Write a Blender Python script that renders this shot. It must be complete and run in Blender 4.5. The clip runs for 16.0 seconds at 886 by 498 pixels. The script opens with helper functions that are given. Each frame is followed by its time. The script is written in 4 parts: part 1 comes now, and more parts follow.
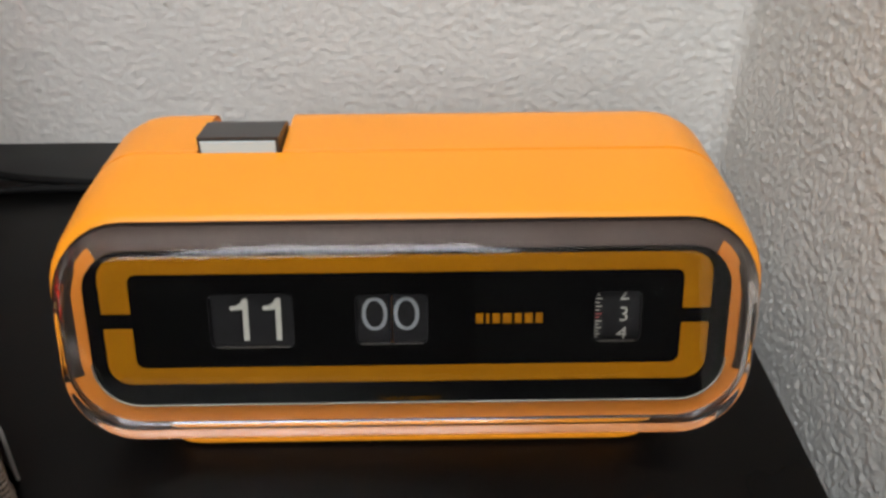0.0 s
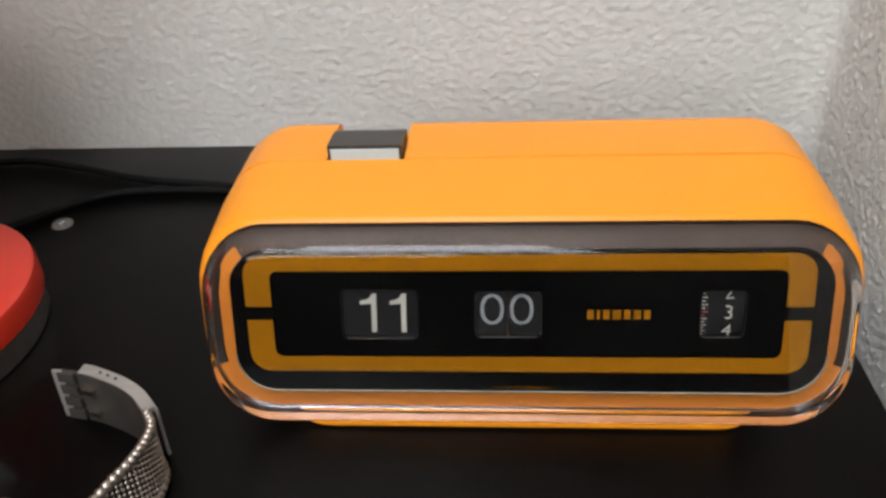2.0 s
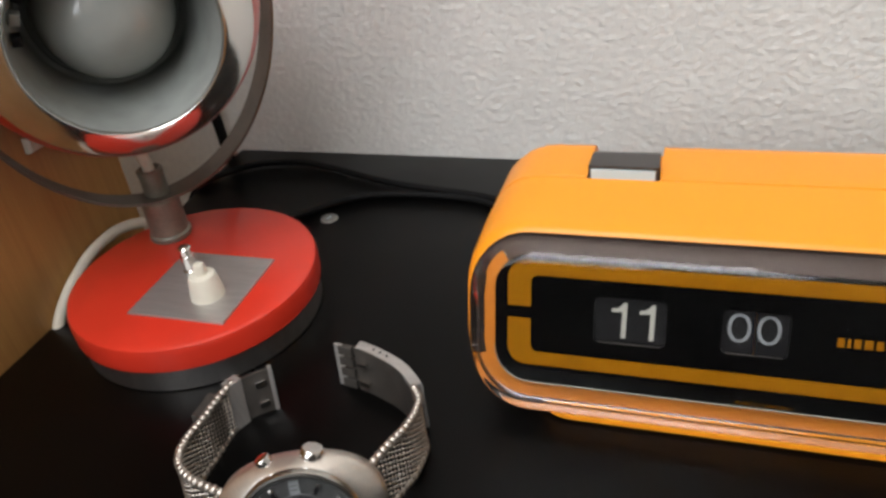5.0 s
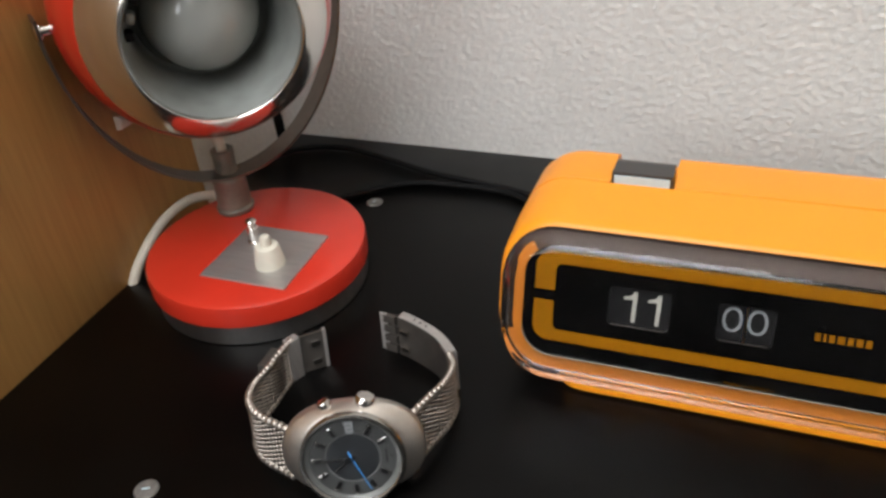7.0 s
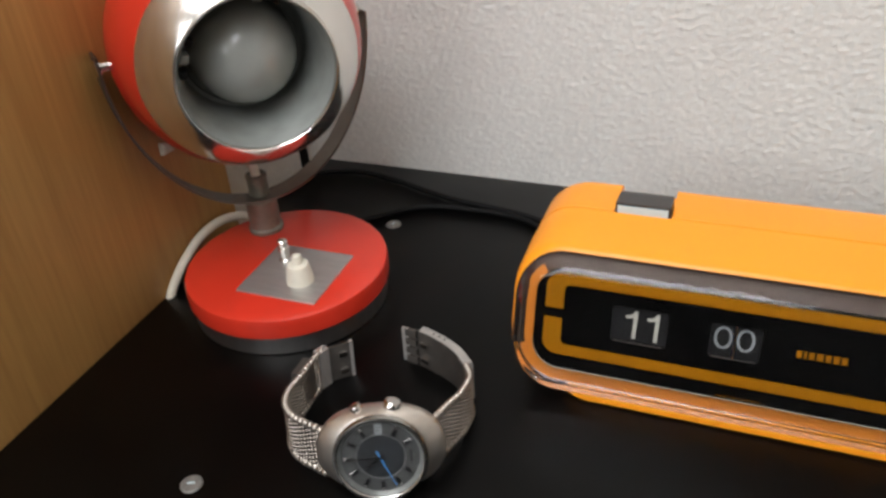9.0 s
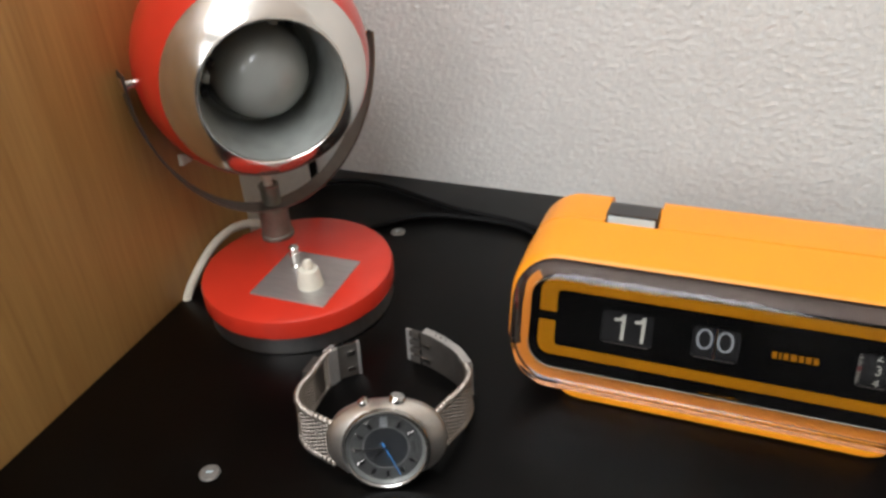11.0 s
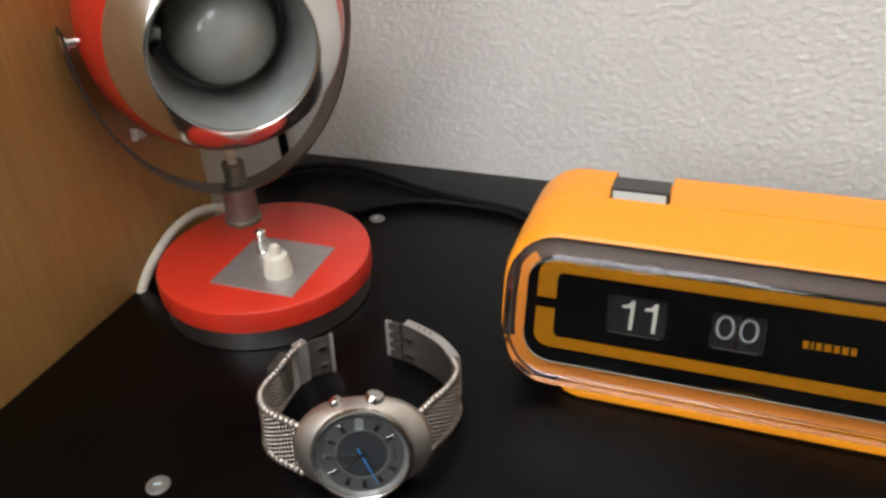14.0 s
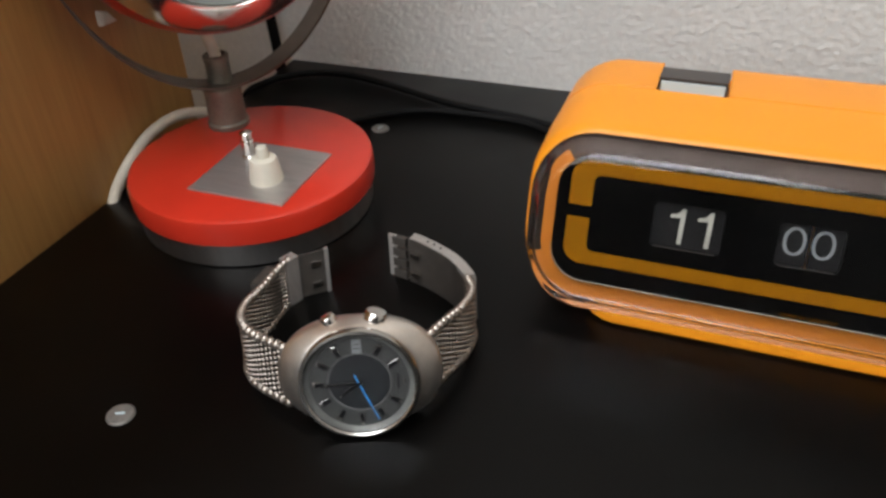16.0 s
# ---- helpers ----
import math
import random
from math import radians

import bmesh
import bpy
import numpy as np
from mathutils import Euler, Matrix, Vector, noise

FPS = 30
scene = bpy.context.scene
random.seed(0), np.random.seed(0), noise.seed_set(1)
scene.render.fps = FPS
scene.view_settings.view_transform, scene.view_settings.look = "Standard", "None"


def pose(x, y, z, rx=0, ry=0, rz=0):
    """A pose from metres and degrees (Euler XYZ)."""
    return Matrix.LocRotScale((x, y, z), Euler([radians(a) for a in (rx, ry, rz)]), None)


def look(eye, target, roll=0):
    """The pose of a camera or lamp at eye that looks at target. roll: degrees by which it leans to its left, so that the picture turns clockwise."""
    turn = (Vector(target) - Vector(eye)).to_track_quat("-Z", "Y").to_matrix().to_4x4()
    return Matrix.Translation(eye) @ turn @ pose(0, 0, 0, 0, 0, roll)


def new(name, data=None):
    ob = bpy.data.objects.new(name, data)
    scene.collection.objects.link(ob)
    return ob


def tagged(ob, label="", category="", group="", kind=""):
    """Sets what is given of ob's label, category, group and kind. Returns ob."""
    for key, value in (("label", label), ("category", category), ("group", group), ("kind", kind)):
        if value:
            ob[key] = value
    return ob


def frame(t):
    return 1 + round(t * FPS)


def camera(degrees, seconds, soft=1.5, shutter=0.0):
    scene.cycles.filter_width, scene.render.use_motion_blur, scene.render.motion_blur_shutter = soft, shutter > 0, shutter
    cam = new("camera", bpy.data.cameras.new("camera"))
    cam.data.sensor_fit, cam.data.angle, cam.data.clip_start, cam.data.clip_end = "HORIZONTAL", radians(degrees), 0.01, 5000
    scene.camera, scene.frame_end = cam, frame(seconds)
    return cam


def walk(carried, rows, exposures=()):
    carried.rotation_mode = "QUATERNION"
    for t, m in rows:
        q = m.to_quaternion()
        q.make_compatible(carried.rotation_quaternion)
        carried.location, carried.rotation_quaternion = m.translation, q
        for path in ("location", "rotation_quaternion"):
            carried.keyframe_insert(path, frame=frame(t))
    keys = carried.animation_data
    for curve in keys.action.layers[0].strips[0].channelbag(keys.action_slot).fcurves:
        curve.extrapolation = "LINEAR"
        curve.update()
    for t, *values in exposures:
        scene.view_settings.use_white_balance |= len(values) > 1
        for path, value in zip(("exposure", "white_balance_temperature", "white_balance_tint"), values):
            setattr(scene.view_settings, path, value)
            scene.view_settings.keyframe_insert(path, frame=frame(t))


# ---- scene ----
cam = camera(58.86, 16.0, soft=2.9)
PATH = [
    (0, (0.02211, 0.03771, 0.18262), (0.02310, 0.11960, 0.12524), -0.27),
    (0.5, (0.02147, 0.03613, 0.18566), (0.02108, 0.11762, 0.12770), -0.88),
    (1, (0.01646, 0.03267, 0.18744), (0.01491, 0.11411, 0.12943), -1.20),
    (1.5, (0.01311, 0.02979, 0.19083), (0.00805, 0.11100, 0.13270), -2.57),
    (2, (0.00746, 0.02427, 0.19383), (0.00029, 0.10568, 0.13619), -3.20),
    (2.5, (0.00180, 0.02070, 0.19687), (-0.00763, 0.10184, 0.13919), -3.45),
    (3, (-0.00294, 0.01910, 0.19997), (-0.01562, 0.09973, 0.14218), -4.38),
    (3.5, (-0.00664, 0.01584, 0.20283), (-0.02387, 0.09682, 0.14674), -5.37),
    (4, (-0.00960, 0.01079, 0.20262), (-0.03151, 0.09118, 0.14732), -6.22),
    (4.5, (-0.01148, 0.00565, 0.20517), (-0.03772, 0.08560, 0.15115), -6.80),
    (5, (-0.01191, -0.00114, 0.20976), (-0.04164, 0.07715, 0.15510), -7.58),
    (5.5, (-0.01150, -0.00950, 0.21570), (-0.04217, 0.06805, 0.16051), -6.97),
    (6, (-0.01030, -0.01870, 0.22170), (-0.04148, 0.05836, 0.16611), -6.23),
    (6.5, (-0.00860, -0.02840, 0.22800), (-0.04007, 0.04835, 0.17215), -5.53),
    (7, (-0.00680, -0.03790, 0.23480), (-0.03848, 0.03865, 0.17880), -4.97),
    (7.5, (-0.00564, -0.04720, 0.24199), (-0.03747, 0.02926, 0.18595), -4.49),
    (8, (-0.00482, -0.05481, 0.24926), (-0.03711, 0.02245, 0.19460), -4.27),
    (8.5, (-0.00555, -0.06141, 0.25329), (-0.03704, 0.01620, 0.19865), -3.95),
    (9, (-0.00424, -0.06536, 0.25499), (-0.03632, 0.01238, 0.20087), -4.08),
    (9.5, (-0.00220, -0.06930, 0.25740), (-0.03454, 0.00858, 0.20366), -3.99),
    (10, (-0.00010, -0.07440, 0.26060), (-0.03253, 0.00359, 0.20707), -3.92),
    (10.5, (0.00210, -0.07970, 0.26440), (-0.03038, -0.00165, 0.21098), -3.88),
    (11, (0.00420, -0.08500, 0.26860), (-0.02830, -0.00693, 0.21523), -3.87),
    (11.5, (0.00602, -0.09064, 0.27286), (-0.02647, -0.01253, 0.21954), -3.88),
    (12, (0.00678, -0.09359, 0.27644), (-0.02583, -0.01576, 0.22279), -4.08),
    (12.5, (0.00598, -0.08803, 0.27181), (-0.02693, -0.01047, 0.21796), -4.33),
    (13, (0.00273, -0.07626, 0.26162), (-0.03032, 0.00119, 0.20768), -4.43),
    (13.5, (-0.00296, -0.06630, 0.24955), (-0.03551, 0.01151, 0.19581), -4.14),
    (14, (-0.00953, -0.05725, 0.23474), (-0.03995, 0.02217, 0.18214), -3.09),
    (14.5, (-0.01345, -0.04960, 0.22245), (-0.04256, 0.02861, 0.16735), -2.15),
    (15, (-0.01845, -0.04089, 0.21127), (-0.04811, 0.03585, 0.15444), -2.39),
    (15.5, (-0.02152, -0.03434, 0.20188), (-0.05149, 0.04144, 0.14393), -2.63),
    (16, (-0.02600, -0.02858, 0.19367), (-0.05566, 0.04723, 0.13559), -2.36),
]
EXPOSURES = [(0, -0.18), (1.5, -0.12), (3.5, 0.0), (8, 0.0), (12.5, 0.05), (14.3, 0.03), (15.2, -0.08), (16, -0.16)]
walk(cam, [(t, look(eye, target, roll)) for t, eye, target, roll in PATH], EXPOSURES)

# ---------------------------------------------------------------- light
world = bpy.data.worlds.new("world")
scene.world = world
world.use_nodes = True
wn = world.node_tree.nodes
sky = wn.new("ShaderNodeTexSky")
sky.sky_type, sky.sun_disc = "NISHITA", False
sky.sun_elevation, sky.sun_rotation = radians(35), radians(200)
world.node_tree.links.new(sky.outputs[0], wn["Background"].inputs[0])
wn["Background"].inputs[1].default_value = 0.1


def area(name, m, sx, sy, watts, colour):
    lamp = bpy.data.lights.new(name, "AREA")
    lamp.shape, lamp.size, lamp.size_y, lamp.energy, lamp.color = "RECTANGLE", sx, sy, watts, colour
    ob = new(name, lamp)
    ob.matrix_world = m
    return ob


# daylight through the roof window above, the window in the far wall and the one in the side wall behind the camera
area("roof_window_daylight", look((-0.365, -0.80, 1.985), (-0.355, -0.70, 0.0)), 1.02, 1.74, 53.0, (0.96, 0.97, 1.0))
area("far_window_daylight", look((-0.80, -2.590, 1.295), (-0.75, -1.5, 1.20)), 1.28, 1.09, 18.0, (0.95, 0.97, 1.0))


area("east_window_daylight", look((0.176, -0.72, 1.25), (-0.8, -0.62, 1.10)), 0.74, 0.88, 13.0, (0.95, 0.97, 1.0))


# ---------------------------------------------------------------- materials
def material(name, colour, rough=0.5, metal=0.0, grain=0.0, grain_size=0.002, stain=0.0, stain_size=0.03,
             bump=0.0, bump_size=0.001, coat=0.0, stretch=(1, 1, 1), spec=0.5, rough_var=0.0):
    """A plain surface with variation at two scales (metres) and fine relief."""
    m = bpy.data.materials.new(name)
    m.use_nodes = True
    nodes, links = m.node_tree.nodes, m.node_tree.links
    p = nodes["Principled BSDF"]
    p.inputs["Base Color"].default_value = (*colour, 1)
    p.inputs["Roughness"].default_value = rough
    p.inputs["Metallic"].default_value = metal
    p.inputs["Specular IOR Level"].default_value = spec
    p.inputs["Coat Weight"].default_value = coat
    coords = nodes.new("ShaderNodeTexCoord")
    mapping = nodes.new("ShaderNodeMapping")
    mapping.inputs["Scale"].default_value = stretch
    links.new(coords.outputs["Object"], mapping.inputs[0])

    def noise_at(size, detail=3.0):
        n = nodes.new("ShaderNodeTexNoise")
        n.inputs["Scale"].default_value = 1.0 / size
        n.inputs["Detail"].default_value = detail
        links.new(mapping.outputs[0], n.inputs["Vector"])
        return n.outputs["Fac"]

    value = None
    for amount, size in ((grain, grain_size), (stain, stain_size)):
        if amount:
            r = nodes.new("ShaderNodeMapRange")
            r.inputs["From Min"].default_value, r.inputs["From Max"].default_value = 0.3, 0.7
            r.inputs["To Min"].default_value, r.inputs["To Max"].default_value = 1 - amount, 1 + amount * 0.5
            links.new(noise_at(size), r.inputs["Value"])
            if value is None:
                value = r.outputs[0]
            else:
                mul = nodes.new("ShaderNodeMath")
                mul.operation = "MULTIPLY"
                links.new(value, mul.inputs[0]), links.new(r.outputs[0], mul.inputs[1])
                value = mul.outputs[0]
    if value is not None:
        sc = nodes.new("ShaderNodeVectorMath")
        sc.operation = "SCALE"
        sc.inputs[0].default_value = colour
        links.new(value, sc.inputs["Scale"])
        links.new(sc.outputs[0], p.inputs["Base Color"])
    if rough_var:
        r = nodes.new("ShaderNodeMapRange")
        r.inputs["From Min"].default_value, r.inputs["From Max"].default_value = 0.3, 0.7
        r.inputs["To Min"].default_value, r.inputs["To Max"].default_value = rough - rough_var, rough + rough_var
        links.new(noise_at(stain_size), r.inputs["Value"])
        links.new(r.outputs[0], p.inputs["Roughness"])
    if bump:
        b = nodes.new("ShaderNodeBump")
        b.inputs["Strength"].default_value, b.inputs["Distance"].default_value = 1.0, bump
        links.new(noise_at(bump_size, 2.0), b.inputs["Height"])
        links.new(b.outputs[0], p.inputs["Normal"])
    return m


PLASTER = material("plaster", (0.725, 0.722, 0.685), 0.9, grain=0.06, grain_size=0.004, stain=0.04, stain_size=0.08, bump=0.00034, bump_size=0.0012, spec=0.2)
UNSEEN_DARK = material("unseen_dark", (0.03, 0.026, 0.022), 0.7, stain=0.1, stain_size=0.2)
PAINT = material("room_paint", (0.62, 0.585, 0.54), 0.9, stain=0.05, stain_size=0.3)
FLOOR = material("floor_wood", (0.06, 0.038, 0.024), 0.5, grain=0.2, grain_size=0.02, stain=0.2, stain_size=0.2)
LAMINATE = material("black_laminate", (0.0014, 0.0013, 0.0012), 0.32, grain=0.15, grain_size=0.0012, stain=0.25, stain_size=0.05, bump=0.00003, bump_size=0.0011, spec=0.14, rough_var=0.05)
ORANGE = material("orange_plastic", (0.87, 0.310, 0.014), 0.36, stain=0.03, stain_size=0.04, bump=0.00001, bump_size=0.0008, spec=0.45)
FACE_BLACK = material("dial_black", (0.0014, 0.0014, 0.0014), 0.16, stain=0.2, stain_size=0.02, spec=0.03)
REFLECTION_BROWN = material("reflection_brown", (0.046, 0.032, 0.026), 0.5, stain=0.2, stain_size=0.015, spec=0.1)
FACE_YELLOW = material("dial_yellow", (0.165, 0.064, 0.0008), 0.6, stain=0.04, stain_size=0.02, spec=0.04)
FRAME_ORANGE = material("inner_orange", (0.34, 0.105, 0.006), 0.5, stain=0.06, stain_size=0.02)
CARD = material("flip_card", (0.0070, 0.0066, 0.0068), 0.6, stain=0.25, stain_size=0.008, spec=0.08)
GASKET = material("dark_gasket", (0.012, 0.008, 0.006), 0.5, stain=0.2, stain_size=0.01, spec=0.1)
DIGIT = material("digit_cream", (0.245, 0.238, 0.200), 0.6, stain=0.05, stain_size=0.004)
DIGIT_GREY = material("digit_grey", (0.135, 0.143, 0.145), 0.6, stain=0.05, stain_size=0.004)
DIGIT_RED = material("digit_red", (0.22, 0.025, 0.02), 0.6)
BUTTON_BLACK = material("button_black", (0.035, 0.032, 0.030), 0.38, stain=0.1, stain_size=0.01)
BUTTON_WHITE = material("button_white", (0.52, 0.66, 0.70), 0.45, stain=0.05, stain_size=0.01)
RED = material("red_enamel", (0.60, 0.034, 0.016), 0.28, stain=0.08, stain_size=0.03, bump=0.00001, bump_size=0.001, coat=0.3)
CHROME = material("chrome", (0.72, 0.70, 0.67), 0.16, 1.0, stain=0.08, stain_size=0.02, rough_var=0.03)
CHROME_FRONT = material("worn_chrome", (0.78, 0.755, 0.715), 0.18, 0.95, stain=0.08, stain_size=0.02, rough_var=0.04)
STEEL = material("brushed_steel", (0.56, 0.545, 0.52), 0.47, 0.85, grain=0.12, grain_size=0.0008, stain=0.1, stain_size=0.015, stretch=(1, 12, 1), bump=0.00001, bump_size=0.0006)
CLASP_STEEL = material("clasp_steel", (0.085, 0.076, 0.067), 0.45, 0.55, grain=0.1, grain_size=0.0006, stain=0.15, stain_size=0.006)
SKIRT_STEEL = material("skirt_steel", (0.58, 0.565, 0.54), 0.36, 1.0, grain=0.15, grain_size=0.001, stain=0.12, stain_size=0.02, stretch=(4, 4, 1))
DARK_STEEL = material("dull_steel", (0.19, 0.168, 0.145), 0.40, 0.95, grain=0.1, grain_size=0.001, stain=0.15, stain_size=0.012)
POST_STEEL = material("post_steel", (0.22, 0.215, 0.175), 0.45, 0.45, grain=0.12, grain_size=0.001, stain=0.2, stain_size=0.008)
ALUMINIUM = material("aluminium_reflector", (0.29, 0.305, 0.285), 0.5, 0.3, stain=0.12, stain_size=0.01)
WATCH_STEEL = material("watch_steel", (0.80, 0.75, 0.685), 0.40, 1.0, grain=0.08, grain_size=0.0005, stain=0.08, stain_size=0.006, bump=0.000006, bump_size=0.0004)
MESH_STEEL = material("mesh_steel", (0.40, 0.36, 0.315), 0.33, 0.9, stain=0.15, stain_size=0.004)
WATCH_DIAL = material("watch_dial", (0.033, 0.034, 0.033), 0.45, 0.0, stain=0.1, stain_size=0.004)
BEZEL_STEEL = material("bezel_steel", (0.50, 0.485, 0.455), 0.26, 1.0, grain=0.08, grain_size=0.0005, stain=0.1, stain_size=0.004)
FLANGE_GREY = material("flange_grey", (0.115, 0.118, 0.112), 0.32, 0.3, stain=0.15, stain_size=0.004)
DIAL_CENTRE = material("dial_centre", (0.015, 0.0165, 0.018), 0.35, 0.0, stain=0.15, stain_size=0.003)
WATCH_DARK = material("watch_dark", (0.004, 0.004, 0.0045), 0.5, spec=0.2)
BLUE = material("blue_paint", (0.02, 0.20, 0.50), 0.4)
IVORY = material("ivory_plastic", (0.72, 0.69, 0.58), 0.42, stain=0.06, stain_size=0.006)
CORD = material("ivory_cord", (0.68, 0.62, 0.50), 0.55, stain=0.12, stain_size=0.01)
BLACK_CORD = material("black_cord", (0.004, 0.004, 0.004), 0.6, spec=0.12, stain=0.2, stain_size=0.01)
CAP = material("grey_cap", (0.22, 0.212, 0.195), 0.5, 0.6, stain=0.25, stain_size=0.002)
BULB = material("frosted_bulb", (0.36, 0.375, 0.35), 0.14, stain=0.06, stain_size=0.01, coat=0.5)


def clear(name, ior, rough=0.0, tint=(1, 1, 1)):
    m = bpy.data.materials.new(name)
    m.use_nodes = True
    p = m.node_tree.nodes["Principled BSDF"]
    p.inputs["Base Color"].default_value = (*tint, 1)
    p.inputs["Transmission Weight"].default_value = 1.0
    p.inputs["Roughness"].default_value = rough
    p.inputs["IOR"].default_value = ior
    return m


ACRYLIC = clear("clear_acrylic", 1.33, 0.0)
CRYSTAL = clear("watch_crystal", 1.38, 0.0)


def wood_material():
    m = material("oak_veneer", (0.30, 0.135, 0.040), 0.46, spec=0.4)
    nodes, links = m.node_tree.nodes, m.node_tree.links
    p = nodes["Principled BSDF"]
    coords = nodes.new("ShaderNodeTexCoord")
    mp = nodes.new("ShaderNodeMapping")
    mp.inputs["Scale"].default_value = (1, 1, 0.05)
    links.new(coords.outputs["Object"], mp.inputs[0])
    fine = nodes.new("ShaderNodeTexNoise")
    fine.inputs["Scale"].default_value, fine.inputs["Detail"].default_value = 420, 5
    broad = nodes.new("ShaderNodeTexNoise")
    broad.inputs["Scale"].default_value, broad.inputs["Detail"].default_value = 38, 3
    links.new(mp.outputs[0], fine.inputs["Vector"]), links.new(mp.outputs[0], broad.inputs["Vector"])
    mix = nodes.new("ShaderNodeMath")
    mix.operation = "MULTIPLY_ADD"
    mix.inputs[1].default_value = 0.45
    links.new(fine.outputs["Fac"], mix.inputs[0])
    half = nodes.new("ShaderNodeMath")
    half.operation = "MULTIPLY"
    half.inputs[1].default_value = 0.55
    links.new(broad.outputs["Fac"], half.inputs[0]), links.new(half.outputs[0], mix.inputs[2])
    ramp = nodes.new("ShaderNodeValToRGB")
    ramp.color_ramp.elements[0].position, ramp.color_ramp.elements[0].color = 0.33, (0.378, 0.194, 0.058, 1)
    ramp.color_ramp.elements[1].position, ramp.color_ramp.elements[1].color = 0.66, (0.525, 0.297, 0.097, 1)
    links.new(mix.outputs[0], ramp.inputs[0]), links.new(ramp.outputs[0], p.inputs["Base Color"])
    b = nodes.new("ShaderNodeBump")
    b.inputs["Distance"].default_value = 0.00006
    links.new(fine.outputs["Fac"], b.inputs["Height"]), links.new(b.outputs[0], p.inputs["Normal"])
    return m


OAK = wood_material()


# ---------------------------------------------------------------- mesh helpers
def thing(name, label, category, place=None, group="", kind=""):
    ob = new(name)
    ob.empty_display_size = 0.02
    ob.matrix_world = place or Matrix()
    return tagged(ob, label, category, group, kind)


def part(name, bm, mat, parent=None, label="", smooth=True, kind=""):
    """One mesh object from a bmesh, under a thing or a part."""
    bmesh.ops.recalc_face_normals(bm, faces=bm.faces)
    me = bpy.data.meshes.new(name)
    bm.to_mesh(me)
    bm.free()
    return part_mesh(name, me, mat, parent, label, smooth, kind)


def part_mesh(name, me, mat, parent=None, label="", smooth=True, kind=""):
    me.materials.clear()
    me.materials.append(mat)
    if smooth:
        me.polygons.foreach_set("use_smooth", [True] * len(me.polygons))
        me.set_sharp_from_angle(angle=radians(38))
    ob = new(name, me)
    ob.parent = parent
    return tagged(ob, label, kind=kind)


def box(x0, x1, y0, y1, z0, z1, bevel=0.0, segments=2, bm=None):
    bm = bm or bmesh.new()
    made = bmesh.ops.create_cube(bm, size=1.0)["verts"]
    for v in made:
        v.co = Vector((x0 + (v.co.x + 0.5) * (x1 - x0), y0 + (v.co.y + 0.5) * (y1 - y0), z0 + (v.co.z + 0.5) * (z1 - z0)))
    if bevel:
        edges = list({e for v in made for e in v.link_edges})
        bmesh.ops.bevel(bm, geom=edges, offset=bevel, segments=segments, profile=0.5, affect="EDGES")
    return bm


def turned(profile, steps=48, m=None, bm=None):
    """A body of revolution about z from (radius, height) pairs."""
    bm = bm or bmesh.new()
    m = m or Matrix()
    rings = []
    for r, z in profile:
        if r < 1e-7:
            rings.append([bm.verts.new(m @ Vector((0, 0, z)))])
        else:
            rings.append([bm.verts.new(m @ Vector((r * math.cos(2 * math.pi * k / steps), r * math.sin(2 * math.pi * k / steps), z))) for k in range(steps)])
    for a, b in zip(rings, rings[1:]):
        for k in range(steps):
            j = (k + 1) % steps
            if len(a) == 1 and len(b) > 1:
                bm.faces.new((a[0], b[k], b[j]))
            elif len(b) == 1 and len(a) > 1:
                bm.faces.new((a[k], b[0], a[j]))
            elif len(a) > 1:
                bm.faces.new((a[k], b[k], b[j], a[j]))
    return bm


def rounded(w0, w1, h0, h1, r, steps=8):
    """The outline of a rounded rectangle, counter-clockwise. r: one radius, or four (bl, br, tr, tl)."""
    r = (r,) * 4 if not isinstance(r, tuple) else r
    pts = []
    for (cx, cy, a0), q in zip(((w0 + r[0], h0 + r[0], 180), (w1 - r[1], h0 + r[1], 270), (w1 - r[2], h1 - r[2], 0), (w0 + r[3], h1 - r[3], 90)), r):
        for k in range(steps + 1):
            a = radians(a0 + 90 * k / steps)
            pts.append((cx + q * math.cos(a), cy + q * math.sin(a)))
    return pts


def loft(rings, closed=False, caps=(False, False), bm=None):
    """Skin rings of equally many points; closed joins the last ring to the first."""
    bm = bm or bmesh.new()
    vs = [[bm.verts.new(p) for p in ring] for ring in rings]
    pairs = list(zip(vs, vs[1:])) + ([(vs[-1], vs[0])] if closed else [])
    n = len(vs[0])
    for a, b in pairs:
        for k in range(n):
            j = (k + 1) % n
            bm.faces.new((a[k], a[j], b[j], b[k]))
    if caps[0]:
        bm.faces.new(vs[0])
    if caps[1]:
        bm.faces.new(vs[-1])
    return bm


def baked(ob):
    """The mesh of an object as it stands with its modifiers; the object itself goes."""
    bpy.context.view_layer.update()
    me = bpy.data.meshes.new_from_object(ob.evaluated_get(bpy.context.evaluated_depsgraph_get()))
    bpy.data.objects.remove(ob)
    return me


def flat_plate(outlines, depth, m, bevel=0.0):
    """A plate with holes from closed outlines, lying in the plane of m, depth thick towards +z."""
    cu = bpy.data.curves.new("plate", "CURVE")
    cu.dimensions, cu.fill_mode, cu.extrude, cu.bevel_depth = "2D", "BOTH", depth / 2, bevel
    for pts in outlines:
        sp = cu.splines.new("POLY")
        sp.points.add(len(pts) - 1)
        for q, (x, y) in zip(sp.points, pts):
            q.co = (x, y, 0, 1)
        sp.use_cyclic_u = True
    me = baked(new("plate", cu))
    me.transform(m @ Matrix.Translation((0, 0, depth / 2)))
    return me


